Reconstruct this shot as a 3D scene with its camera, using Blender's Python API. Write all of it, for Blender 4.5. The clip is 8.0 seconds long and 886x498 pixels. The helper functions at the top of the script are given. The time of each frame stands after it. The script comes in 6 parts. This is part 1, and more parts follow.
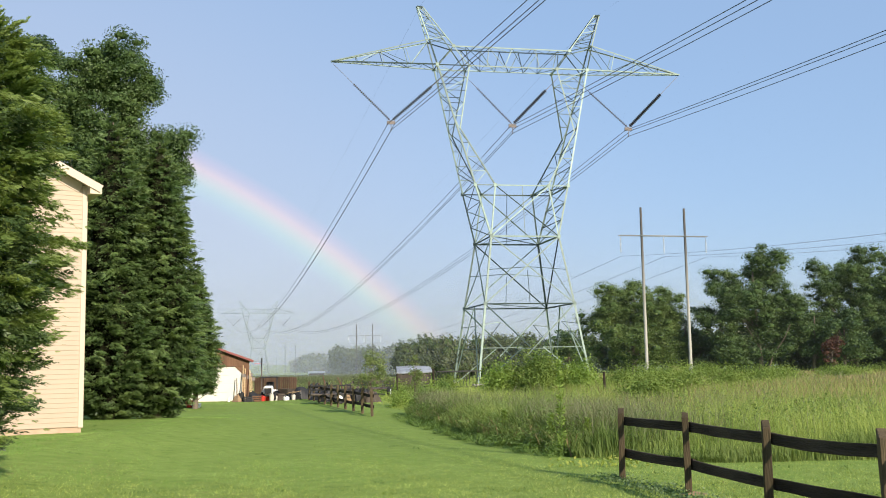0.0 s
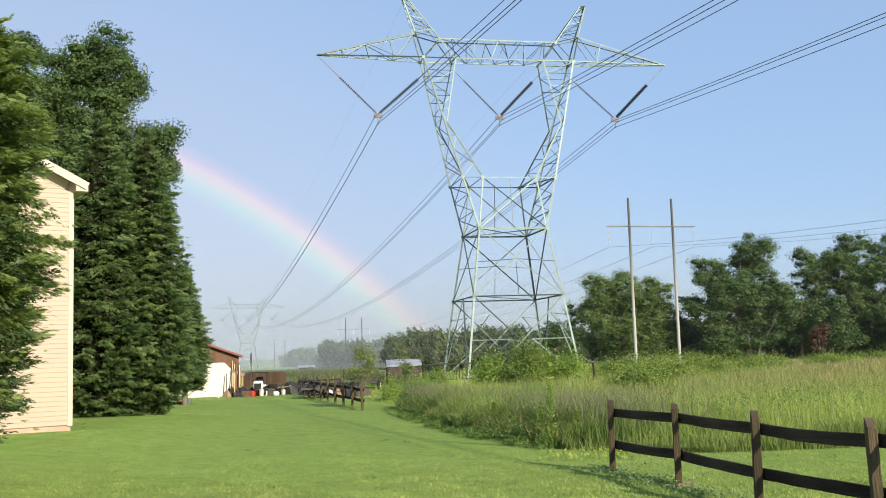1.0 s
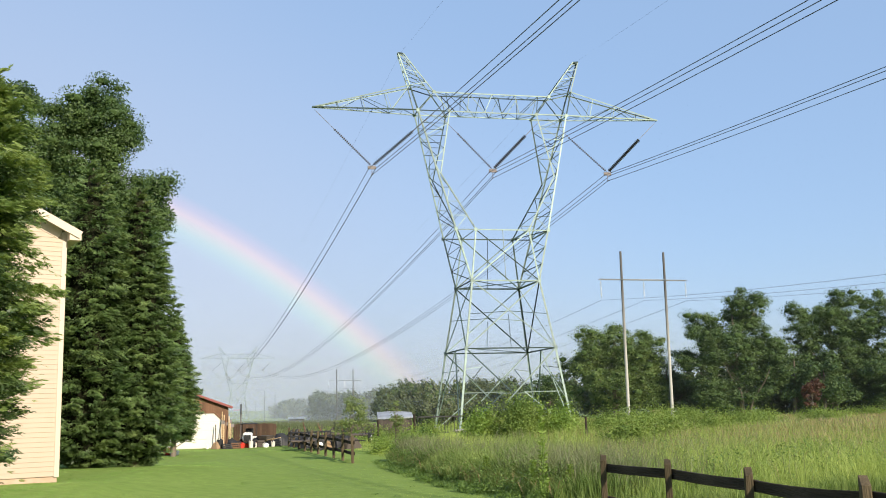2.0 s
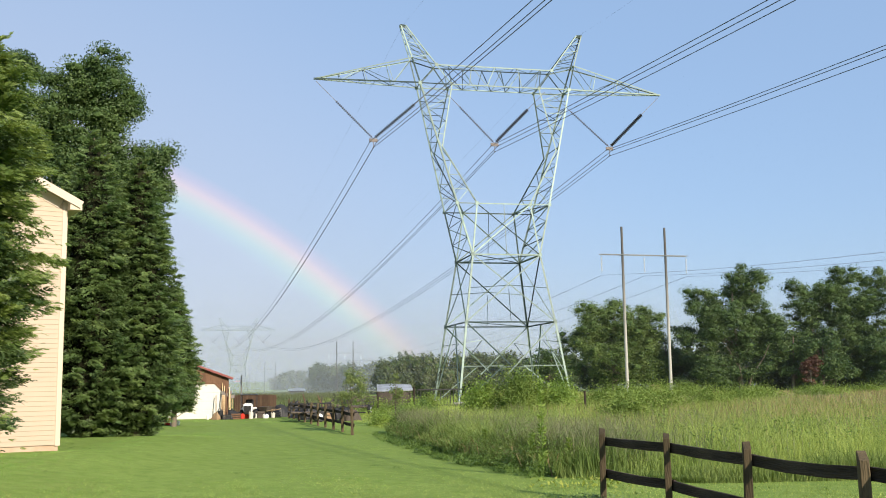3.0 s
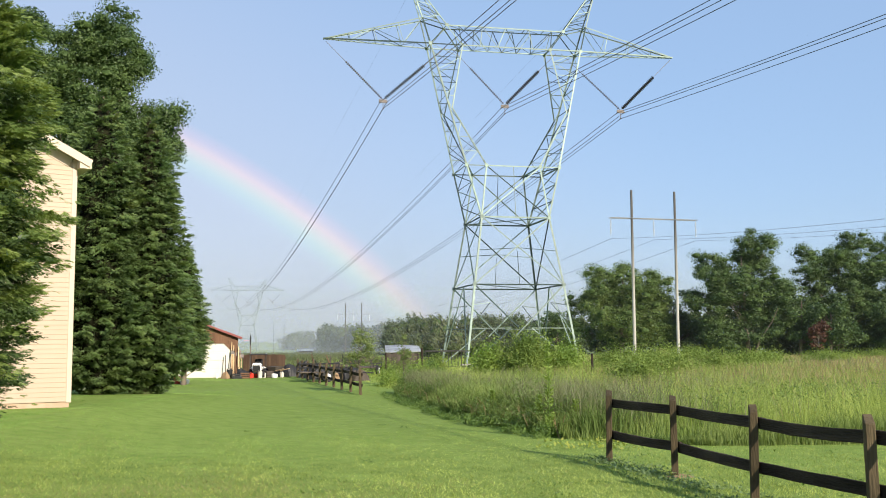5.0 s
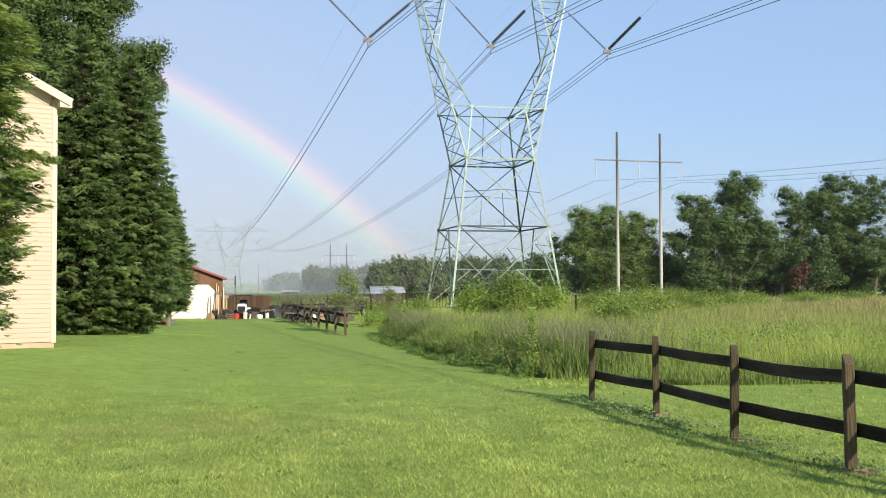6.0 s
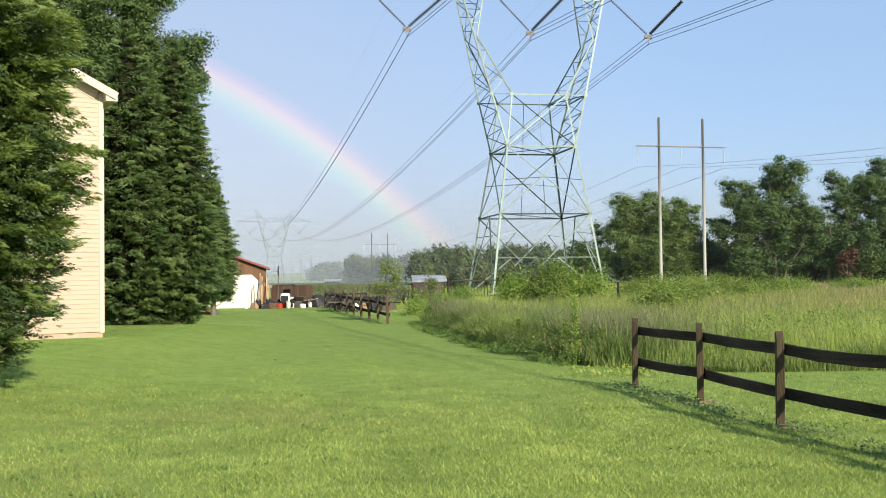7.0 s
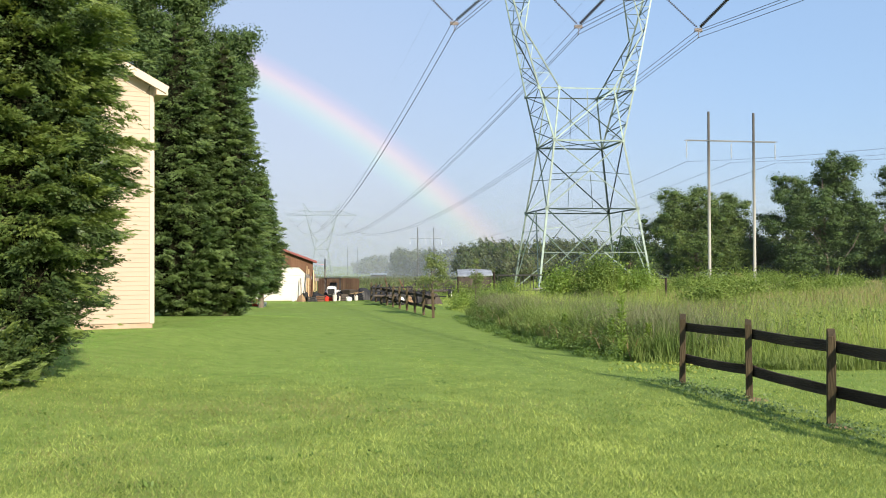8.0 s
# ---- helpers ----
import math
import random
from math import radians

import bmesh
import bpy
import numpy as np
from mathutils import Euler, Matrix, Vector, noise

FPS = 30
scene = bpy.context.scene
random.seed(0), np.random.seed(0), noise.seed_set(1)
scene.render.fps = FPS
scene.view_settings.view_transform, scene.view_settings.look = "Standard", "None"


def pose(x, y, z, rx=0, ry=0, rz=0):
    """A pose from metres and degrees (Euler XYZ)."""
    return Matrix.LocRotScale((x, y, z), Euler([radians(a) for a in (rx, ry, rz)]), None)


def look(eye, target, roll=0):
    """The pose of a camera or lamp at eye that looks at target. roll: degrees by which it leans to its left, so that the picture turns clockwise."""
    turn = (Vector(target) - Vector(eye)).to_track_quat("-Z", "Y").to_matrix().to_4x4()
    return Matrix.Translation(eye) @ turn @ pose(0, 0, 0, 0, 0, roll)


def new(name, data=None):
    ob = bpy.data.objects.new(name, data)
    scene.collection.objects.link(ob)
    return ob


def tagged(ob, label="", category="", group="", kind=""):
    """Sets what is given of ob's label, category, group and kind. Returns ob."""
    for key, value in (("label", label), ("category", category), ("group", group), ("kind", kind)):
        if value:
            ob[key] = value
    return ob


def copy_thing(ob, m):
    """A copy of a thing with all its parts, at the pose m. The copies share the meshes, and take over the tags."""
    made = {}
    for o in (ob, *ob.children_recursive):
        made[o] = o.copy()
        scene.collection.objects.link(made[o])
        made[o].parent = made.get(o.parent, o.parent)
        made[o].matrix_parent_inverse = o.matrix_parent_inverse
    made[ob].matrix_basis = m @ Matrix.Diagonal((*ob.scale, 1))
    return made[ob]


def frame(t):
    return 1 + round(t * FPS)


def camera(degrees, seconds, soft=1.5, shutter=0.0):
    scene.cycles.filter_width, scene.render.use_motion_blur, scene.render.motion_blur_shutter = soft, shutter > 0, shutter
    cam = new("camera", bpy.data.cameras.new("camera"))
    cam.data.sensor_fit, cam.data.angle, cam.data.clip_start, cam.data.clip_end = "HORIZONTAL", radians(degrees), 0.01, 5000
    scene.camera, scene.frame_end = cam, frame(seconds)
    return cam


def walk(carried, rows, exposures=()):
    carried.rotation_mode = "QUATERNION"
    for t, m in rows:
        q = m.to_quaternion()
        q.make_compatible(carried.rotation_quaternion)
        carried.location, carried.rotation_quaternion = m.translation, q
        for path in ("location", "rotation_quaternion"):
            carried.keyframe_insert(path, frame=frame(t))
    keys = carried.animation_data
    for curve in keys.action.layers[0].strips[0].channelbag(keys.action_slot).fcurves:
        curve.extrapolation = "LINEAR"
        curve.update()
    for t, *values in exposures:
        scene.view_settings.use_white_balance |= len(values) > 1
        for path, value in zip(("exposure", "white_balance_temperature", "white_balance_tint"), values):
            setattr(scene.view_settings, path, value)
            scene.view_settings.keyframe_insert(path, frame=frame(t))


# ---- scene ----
cam = camera(48.27, 8.0, soft=1.0)
EYE = 1.65
PATH = [  # seconds, sway in metres (right, ahead, up), turn to the left, look up, lean to the right
    (0, 0.0, 0.0, 0.0, -0.0, 6.4, 1.1),
    (0.5, 0.007, 0.03, 0.0, -1.09, 4.39, 1.46),
    (1, -0.004, -0.009, 0.027, -0.67, 5.95, 1.82),
    (1.5, -0.01, -0.037, 0.042, -0.42, 8.32, 1.87),
    (1.7, -0.011, -0.035, 0.041, -0.81, 8.97, 1.77),
    (2.8, -0.019, -0.008, 0.029, -1.25, 7.86, 0.91),
    (3, -0.019, -0.004, 0.027, -1.11, 7.4, 0.85),
    (3.5, -0.014, -0.016, 0.03, -1.49, 7.19, 0.35),
    (4, -0.018, 0.004, 0.016, -1.29, 6.29, 0.22),
    (4.5, -0.018, -0.002, 0.016, -0.78, 6.06, 0.15),
    (4.7, -0.018, 0.0, 0.015, -0.54, 5.87, 0.35),
    (5.8, -0.017, 0.024, 0.005, -0.94, 2.44, -0.06),
    (6, -0.017, 0.026, 0.004, -1.43, 1.83, 0.23),
    (6.5, -0.008, 0.036, -0.001, -0.85, 1.28, 1.12),
    (7, -0.03, -0.023, 0.003, 0.95, 1.18, 0.66),
    (7.5, -0.028, 0.032, 0.001, 2.21, 0.87, 0.53),
    (8, -0.024, 0.005, -0.005, 3.62, 0.87, 0.24),
]
EXPOSURES = [(0, 0.61), (1.5, 0.68), (3.0, 0.62), (4.0, 0.60), (4.5, 0.64), (6.0, 0.71), (8, 0.71)]
walk(cam, [(t, pose(x, y, EYE + z, 90 + up, 0, turn) @ pose(0, 0, 0, 0, 0, -lean)) for t, x, y, z, turn, up, lean in PATH],
     exposures=EXPOSURES)

# ---- sky, sun and rainbow ----
SUN_UP = 26.5                       # degrees above the horizon, behind the viewer's right shoulder
SUN_AZ = radians(180 - 33.5)        # clockwise from +y
to_sun = Vector((math.sin(SUN_AZ) * math.cos(radians(SUN_UP)), math.cos(SUN_AZ) * math.cos(radians(SUN_UP)), math.sin(radians(SUN_UP))))
sun = new("sun", bpy.data.lights.new("sun", "SUN"))
sun.data.energy, sun.data.angle, sun.data.color = 4.8, radians(0.6), (1.0, 0.89, 0.72)
sun.matrix_world = look(to_sun * 50, (0, 0, 0))


def make_world():
    w = bpy.data.worlds.new("sky")
    w.use_nodes = True
    scene.world = w
    n, l = w.node_tree.nodes, w.node_tree.links
    n.clear()
    out, bg = n.new("ShaderNodeOutputWorld"), n.new("ShaderNodeBackground")
    sky = n.new("ShaderNodeTexSky")
    sky.sky_type, sky.sun_disc = "NISHITA", False
    sky.sun_elevation, sky.sun_rotation = radians(SUN_UP), SUN_AZ
    sky.altitude, sky.air_density, sky.dust_density, sky.ozone_density = 100, 1.0, 1.2, 1.6
    # the bow: light sent back 40 to 43 degrees from the point opposite the sun
    co, dot, acos, deg = n.new("ShaderNodeTexCoord"), n.new("ShaderNodeVectorMath"), n.new("ShaderNodeMath"), n.new("ShaderNodeMapRange")
    dot.operation, dot.inputs[1].default_value, acos.operation = "DOT_PRODUCT", -to_sun, "ARCCOSINE"
    deg.inputs["From Min"].default_value, deg.inputs["From Max"].default_value = radians(39.9), radians(43.1)
    ramp = n.new("ShaderNodeValToRGB")
    r = ramp.color_ramp
    inner = (0.15, 0.10, 0.03)
    stops = [(0.0, inner), (0.14, (0.17, 0.13, 0.05)), (0.26, (0.18, 0.26, 0.07)), (0.40, (0.30, 0.42, 0.05)), (0.52, (0.60, 0.45, 0.01)),
             (0.66, (0.88, 0.31, 0.0)), (0.80, (0.40, 0.08, 0.03)), (1.0, (0, 0, 0))]
    r.elements[0].position, r.elements[0].color = 0, (*inner, 1)
    r.elements[1].position, r.elements[1].color = 1, (0, 0, 0, 1)
    for at, c in stops[1:-1]:
        r.elements.new(at).color = (*c, 1)
    add = n.new("ShaderNodeMix")
    add.data_type, add.blend_type = "RGBA", "ADD"
    add.inputs["Factor"].default_value = 1.0
    gain = n.new("ShaderNodeMix")
    gain.data_type, gain.blend_type = "RGBA", "MULTIPLY"
    gain.inputs["Factor"].default_value = 1.0
    gain.inputs["B"].default_value = (6.0, 5.9, 5.9, 1)
    l.new(co.outputs["Generated"], dot.inputs[0])
    l.new(dot.outputs["Value"], acos.inputs[0])
    l.new(acos.outputs[0], deg.inputs["Value"])
    l.new(deg.outputs[0], ramp.inputs[0])
    l.new(ramp.outputs[0], gain.inputs["A"])
    # thin high haze: an even veil over the blue
    veil = n.new("ShaderNodeMix")
    veil.data_type, veil.blend_type = "RGBA", "ADD"
    veil.inputs["Factor"].default_value, veil.inputs["B"].default_value = 1.0, (4.45, 6.6, 10.3, 1)
    l.new(sky.outputs[0], veil.inputs["A"])
    # the rain curtain inside the bow is greyer than the open sky
    rain, cover = n.new("ShaderNodeMix"), n.new("ShaderNodeMapRange")
    rain.data_type, rain.inputs["B"].default_value = "RGBA", (9.75, 10.9, 13.7, 1)
    cover.interpolation_type = "SMOOTHSTEP"
    cover.inputs["From Min"].default_value, cover.inputs["From Max"].default_value = radians(36.0), radians(62.0)
    cover.inputs["To Min"].default_value, cover.inputs["To Max"].default_value = 0.64, 0.0
    l.new(acos.outputs[0], cover.inputs["Value"])
    l.new(cover.outputs[0], rain.inputs["Factor"])
    l.new(veil.outputs["Result"], rain.inputs["A"])
    l.new(rain.outputs["Result"], add.inputs["A"])
    l.new(gain.outputs["Result"], add.inputs["B"])
    l.new(add.outputs["Result"], bg.inputs["Color"])
    bg.inputs["Strength"].default_value = 0.036
    l.new(bg.outputs[0], out.inputs[0])


make_world()


# ---- materials ----
def shade(name, a, b, rough=0.7, scale=4.0, bump=0.0, bump_scale=40.0, metal=0.0, detail=5.0, spec=0.3, vary=0.0, stretch=(1, 1, 1), coat=None):
    """Two colours mixed by noise at two scales, with fine relief."""
    m = bpy.data.materials.new(name)
    m.use_nodes = True
    n, l = m.node_tree.nodes, m.node_tree.links
    p = n["Principled BSDF"]
    co, mp = n.new("ShaderNodeTexCoord"), n.new("ShaderNodeMapping")
    mp.inputs["Scale"].default_value = stretch
    l.new(co.outputs["Object"], mp.inputs[0])
    big, fine, mix, add = n.new("ShaderNodeTexNoise"), n.new("ShaderNodeTexNoise"), n.new("ShaderNodeMix"), n.new("ShaderNodeMath")
    big.inputs["Scale"].default_value, big.inputs["Detail"].default_value = scale, detail
    fine.inputs["Scale"].default_value, fine.inputs["Detail"].default_value = scale * 9, 3
    l.new(mp.outputs[0], big.inputs[0])
    l.new(mp.outputs[0], fine.inputs[0])
    add.operation = "MULTIPLY_ADD"
    add.inputs[1].default_value = 0.45
    l.new(fine.outputs["Fac"], add.inputs[0])
    wide = n.new("ShaderNodeMapRange")
    wide.inputs["From Min"].default_value, wide.inputs["From Max"].default_value = 0.3, 0.7
    wide.inputs["To Max"].default_value = 0.6
    l.new(big.outputs["Fac"], wide.inputs[0])
    l.new(wide.outputs[0], add.inputs[2])
    mix.data_type = "RGBA"
    mix.inputs["A"].default_value, mix.inputs["B"].default_value = (*a, 1), (*b, 1)
    l.new(add.outputs[0], mix.inputs["Factor"])
    colour = mix.outputs["Result"]
    if vary:
        info, hsv, rng = n.new("ShaderNodeObjectInfo"), n.new("ShaderNodeHueSaturation"), n.new("ShaderNodeMapRange")
        rng.inputs["To Min"].default_value, rng.inputs["To Max"].default_value = 1 - vary, 1 + vary
        l.new(info.outputs["Random"], rng.inputs[0])
        l.new(rng.outputs[0], hsv.inputs["Value"])
        l.new(colour, hsv.inputs["Color"])
        colour = hsv.outputs[0]
    l.new(colour, p.inputs["Base Color"])
    p.inputs["Roughness"].default_value, p.inputs["Metallic"].default_value, p.inputs["Specular IOR Level"].default_value = rough, metal, spec
    if bump:
        tx, bp = n.new("ShaderNodeTexNoise"), n.new("ShaderNodeBump")
        tx.inputs["Scale"].default_value, tx.inputs["Detail"].default_value = bump_scale, 6
        l.new(mp.outputs[0], tx.inputs[0])
        l.new(tx.outputs["Fac"], bp.inputs["Height"])
        bp.inputs["Strength"].default_value, bp.inputs["Distance"].default_value = bump, 0.03
        l.new(bp.outputs[0], p.inputs["Normal"])
    return m


def leafy(name, a, b, light=0.35, patch=0.35, rough=0.5, c=None, speck=0.42):
    """Leaf or blade: every island its own tone, wide patches, light through the leaf."""
    m = bpy.data.materials.new(name)
    m.use_nodes = True
    n, l = m.node_tree.nodes, m.node_tree.links
    p, out = n["Principled BSDF"], n["Material Output"]
    geo, co, nz, mix, avg = n.new("ShaderNodeNewGeometry"), n.new("ShaderNodeTexCoord"), n.new("ShaderNodeTexNoise"), n.new("ShaderNodeMix"), n.new("ShaderNodeMath")
    nz.inputs["Scale"].default_value, nz.inputs["Detail"].default_value = patch, 4
    l.new(co.outputs["Object"], nz.inputs[0])
    st = n.new("ShaderNodeMapRange")
    st.inputs["From Min"].default_value, st.inputs["From Max"].default_value, st.inputs["To Max"].default_value = 0.32, 0.68, 1.0 - speck
    l.new(nz.outputs["Fac"], st.inputs[0])
    avg.operation = "MULTIPLY_ADD"
    avg.inputs[1].default_value = speck
    l.new(geo.outputs["Random Per Island"], avg.inputs[0])
    l.new(st.outputs[0], avg.inputs[2])
    ramp = n.new("ShaderNodeValToRGB")
    ramp.color_ramp.elements[0].color, ramp.color_ramp.elements[1].color = (*a, 1), (*b, 1)
    ramp.color_ramp.elements[0].position, ramp.color_ramp.elements[1].position = 0.1, 0.85 if c else 0.95
    if c:
        ramp.color_ramp.elements.new(1.0).color = (*c, 1)
    l.new(avg.outputs[0], ramp.inputs[0])
    l.new(ramp.outputs[0], p.inputs["Base Color"])
    p.inputs["Roughness"].default_value, p.inputs["Specular IOR Level"].default_value = rough, 0.35
    tr, ms, wm = n.new("ShaderNodeBsdfTranslucent"), n.new("ShaderNodeMixShader"), n.new("ShaderNodeMix")
    wm.data_type, wm.blend_type = "RGBA", "MULTIPLY"
    wm.inputs["Factor"].default_value, wm.inputs["B"].default_value = 1.0, (1.15, 1.1, 0.55, 1)
    l.new(ramp.outputs[0], wm.inputs["A"])
    l.new(wm.outputs["Result"], tr.inputs["Color"])
    ms.inputs[0].default_value = light
    l.new(p.outputs[0], ms.inputs[1])
    l.new(tr.outputs[0], ms.inputs[2])
    l.new(ms.outputs[0], out.inputs["Surface"])
    return m


def pole_wood():
    """Treated pole: dark, cracked wood above, bleached grey below."""
    m = shade("weathered_pole", (0.055, 0.052, 0.049), (0.125, 0.118, 0.110), 0.9, 0.5, 0.4, 14, stretch=(1, 1, 0.15))
    n, l = m.node_tree.nodes, m.node_tree.links
    p = n["Principled BSDF"]
    prior = p.inputs["Base Color"].links[0].from_socket
    co, sep, up, mix = n.new("ShaderNodeTexCoord"), n.new("ShaderNodeSeparateXYZ"), n.new("ShaderNodeMapRange"), n.new("ShaderNodeMix")
    up.inputs["From Min"].default_value, up.inputs["From Max"].default_value = 6.0, 14.0
    mix.data_type, mix.inputs["A"].default_value = "RGBA", (0.36, 0.35, 0.32, 1)
    l.new(co.outputs["Object"], sep.inputs[0])
    l.new(sep.outputs["Z"], up.inputs["Value"])
    l.new(up.outputs[0], mix.inputs["Factor"])
    l.new(prior, mix.inputs["B"])
    l.new(mix.outputs["Result"], p.inputs["Base Color"])
    return m


M_GROUND = shade("turf", (0.108, 0.174, 0.032), (0.222, 0.298, 0.072), 0.95, 3.2, 0.35, 55, spec=0.1, detail=9)
M_LAWN = leafy("lawn_blade", (0.146, 0.270, 0.056), (0.296, 0.432, 0.124), 0.35, 0.5, rough=0.8, speck=0.2)
M_LAWN2 = leafy("pale_lawn_blade", (0.108, 0.172, 0.030), (0.540, 0.620, 0.180), 0.36, 1.2, rough=0.7, speck=0.7)
M_LAWN3 = leafy("dry_lawn_blade", (0.150, 0.158, 0.052), (0.330, 0.305, 0.130), 0.3, 0.7)
M_LAWN4 = leafy("dark_lawn_blade", (0.052, 0.104, 0.018), (0.350, 0.445, 0.114), 0.33, 1.2, rough=0.7, speck=0.62)
M_TALL = leafy("tall_grass_blade", (0.125, 0.205, 0.040), (0.395, 0.465, 0.125), 0.38, 0.30, rough=0.7, c=(0.40, 0.37, 0.17), speck=0.36)
M_SEED = leafy("seed_head", (0.205, 0.180, 0.082), (0.380, 0.270, 0.160), 0.3, 0.12)
M_WEED = leafy("weed_leaf", (0.070, 0.135, 0.028), (0.205, 0.300, 0.072), 0.35, 0.5)
M_PLUME = leafy("seed_plume", (0.125, 0.155, 0.072), (0.215, 0.208, 0.122), 0.35, 0.3)
M_BORDER = leafy("border_blade", (0.085, 0.148, 0.032), (0.250, 0.312, 0.095), 0.36, 0.5, rough=0.7, speck=0.4)
M_ROUGH = leafy("rough_grass_blade", (0.062, 0.085, 0.036), (0.135, 0.150, 0.072), 0.3, 0.2)
M_DRY = leafy("dry_stalk", (0.200, 0.130, 0.060), (0.330, 0.240, 0.120), 0.2, 0.5)
M_YELLOW = leafy("yellow_flower", (0.20, 0.29, 0.05), (0.40, 0.40, 0.09), 0.3, 1.0)
M_CEDAR = leafy("cypress_spray", (0.082, 0.148, 0.038), (0.280, 0.352, 0.104), 0.45, 1.6, speck=0.25)
M_CEDAR2 = leafy("dark_cypress_spray", (0.070, 0.134, 0.044), (0.198, 0.276, 0.094), 0.38, 0.9, c=(0.22, 0.225, 0.095), speck=0.25)
# older sprays, darkened further for the shade between the boughs
M_OLD_SHADE = leafy("old_shaded_spray", (0.032, 0.060, 0.020), (0.098, 0.148, 0.046), 0.2, 1.2, speck=0.5)
M_OAK = leafy("oak_leaf", (0.060, 0.108, 0.029), (0.168, 0.228, 0.063), 0.34, 0.5, speck=0.3)
M_OAK2 = leafy("willow_oak_leaf", (0.036, 0.076, 0.025), (0.112, 0.168, 0.052), 0.30, 0.4, speck=0.28)
M_VINE = leafy("vine_leaf", (0.115, 0.205, 0.034), (0.310, 0.405, 0.085), 0.4, 0.7, speck=0.3)
M_BRAMBLE = leafy("bramble_leaf", (0.105, 0.175, 0.036), (0.260, 0.335, 0.080), 0.4, 0.6, rough=0.75, speck=0.35)
M_CLOVER = leafy("clover_leaf", (0.090, 0.160, 0.058), (0.235, 0.310, 0.150), 0.35, 1.2, rough=0.75, speck=0.6)
M_FRUIT = leafy("fruit_leaf", (0.110, 0.170, 0.050), (0.265, 0.315, 0.115), 0.42, 1.0, speck=0.5)
# near-black, standing for the shade inside the cypresses
M_INNER = shade("inner_shade", (0.010, 0.012, 0.006), (0.022, 0.022, 0.012), 0.95, 5, 1.0, 22, spec=0.05)
M_WOODS = leafy("far_leaf", (0.056, 0.082, 0.036), (0.125, 0.148, 0.066), 0.28, 0.08, speck=0.22)
# dark tone that puts shade into the hearts of leaf clumps
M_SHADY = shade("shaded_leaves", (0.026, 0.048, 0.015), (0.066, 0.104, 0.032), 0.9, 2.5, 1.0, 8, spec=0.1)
M_SUMAC = leafy("red_leaf", (0.060, 0.028, 0.018), (0.125, 0.055, 0.036), 0.3, 0.6)
M_BARK = shade("bark", (0.085, 0.065, 0.048), (0.190, 0.155, 0.120), 0.9, 3, 0.8, 25, stretch=(1, 1, 0.25))
M_STEEL = shade("galvanised_steel", (0.105, 0.150, 0.133), (0.255, 0.330, 0.287), 0.55, 1.4, 0.1, 20, metal=0.1, spec=0.4, vary=0.36)
# the tower's steel again, with shade put into its colour
M_STEEL_SHADE = shade("shaded_steel", (0.014, 0.028, 0.027), (0.050, 0.078, 0.072), 0.7, 0.6, 0.1, 20, metal=0.1, spec=0.25, vary=0.4)
M_CABLE = shade("weathered_cable", (0.055, 0.056, 0.060), (0.095, 0.096, 0.10), 0.5, 2.0, metal=0.3)
M_DISC = shade("brown_porcelain", (0.034, 0.027, 0.028), (0.062, 0.046, 0.044), 0.3, 6.0, spec=0.4)
M_POLE = pole_wood()
M_POLE2 = shade("dark_pole", (0.050, 0.048, 0.046), (0.110, 0.104, 0.098), 0.9, 0.5, 0.4, 14, stretch=(1, 1, 0.15))
M_BEAM = shade("grey_beam", (0.13, 0.145, 0.155), (0.22, 0.235, 0.245), 0.8, 2, 0.2, 30, stretch=(0.2, 1, 1))
M_CONCRETE = shade("concrete", (0.20, 0.19, 0.17), (0.32, 0.30, 0.27), 0.9, 2.5, 0.4, 40)
M_FENCE = shade("tarred_board", (0.009, 0.007, 0.006), (0.080, 0.062, 0.047), 0.9, 7, 0.9, 60, stretch=(0.18, 1, 1), vary=0.3, spec=0.1)
M_POST = shade("brown_post", (0.038, 0.029, 0.017), (0.150, 0.116, 0.070), 0.9, 5, 0.8, 50, stretch=(1, 1, 0.12), vary=0.2, spec=0.1)
M_SIDING = shade("cream_vinyl", (0.385, 0.298, 0.220), (0.425, 0.332, 0.248), 0.5, 0.7, 0.04, 60, spec=0.35)
M_TRIM = shade("cream_trim", (0.50, 0.405, 0.315), (0.55, 0.45, 0.355), 0.45, 0.8, 0.03, 40)
M_SHINGLE = shade("brown_shingle", (0.10, 0.08, 0.065), (0.19, 0.16, 0.13), 0.9, 6, 0.5, 60)
M_BRICK = shade("brick", (0.33, 0.225, 0.155), (0.45, 0.335, 0.245), 0.9, 3, 0.3, 50, vary=0.15)
M_BARN = shade("brown_wood", (0.105, 0.055, 0.034), (0.195, 0.108, 0.066), 0.85, 3, 0.4, 30, stretch=(1, 1, 0.1), vary=0.12)
M_DARKBOARD = shade("dark_brown_board", (0.050, 0.029, 0.020), (0.110, 0.066, 0.046), 0.9, 3, 0.4, 30, stretch=(1, 1, 0.1), vary=0.2)
M_REDROOF = shade("red_metal_roof", (0.17, 0.050, 0.045), (0.26, 0.085, 0.075), 0.45, 1.5, 0.1, 20)
M_DOOR = shade("cream_door_paint", (0.56, 0.53, 0.47), (0.64, 0.61, 0.55), 0.5, 1.2, 0.05, 30)
M_WHITE = shade("white_paint", (0.74, 0.73, 0.70), (0.82, 0.81, 0.78), 0.5, 2, 0.05, 30)
M_GREYROOF = shade("grey_metal_roof", (0.42, 0.46, 0.50), (0.58, 0.62, 0.66), 0.4, 1.5, 0.1, 20, metal=0.3)
M_GREYWOOD = shade("grey_wood", (0.038, 0.031, 0.026), (0.11, 0.09, 0.075), 0.9, 3, 0.4, 30, stretch=(1, 1, 0.1), vary=0.25)
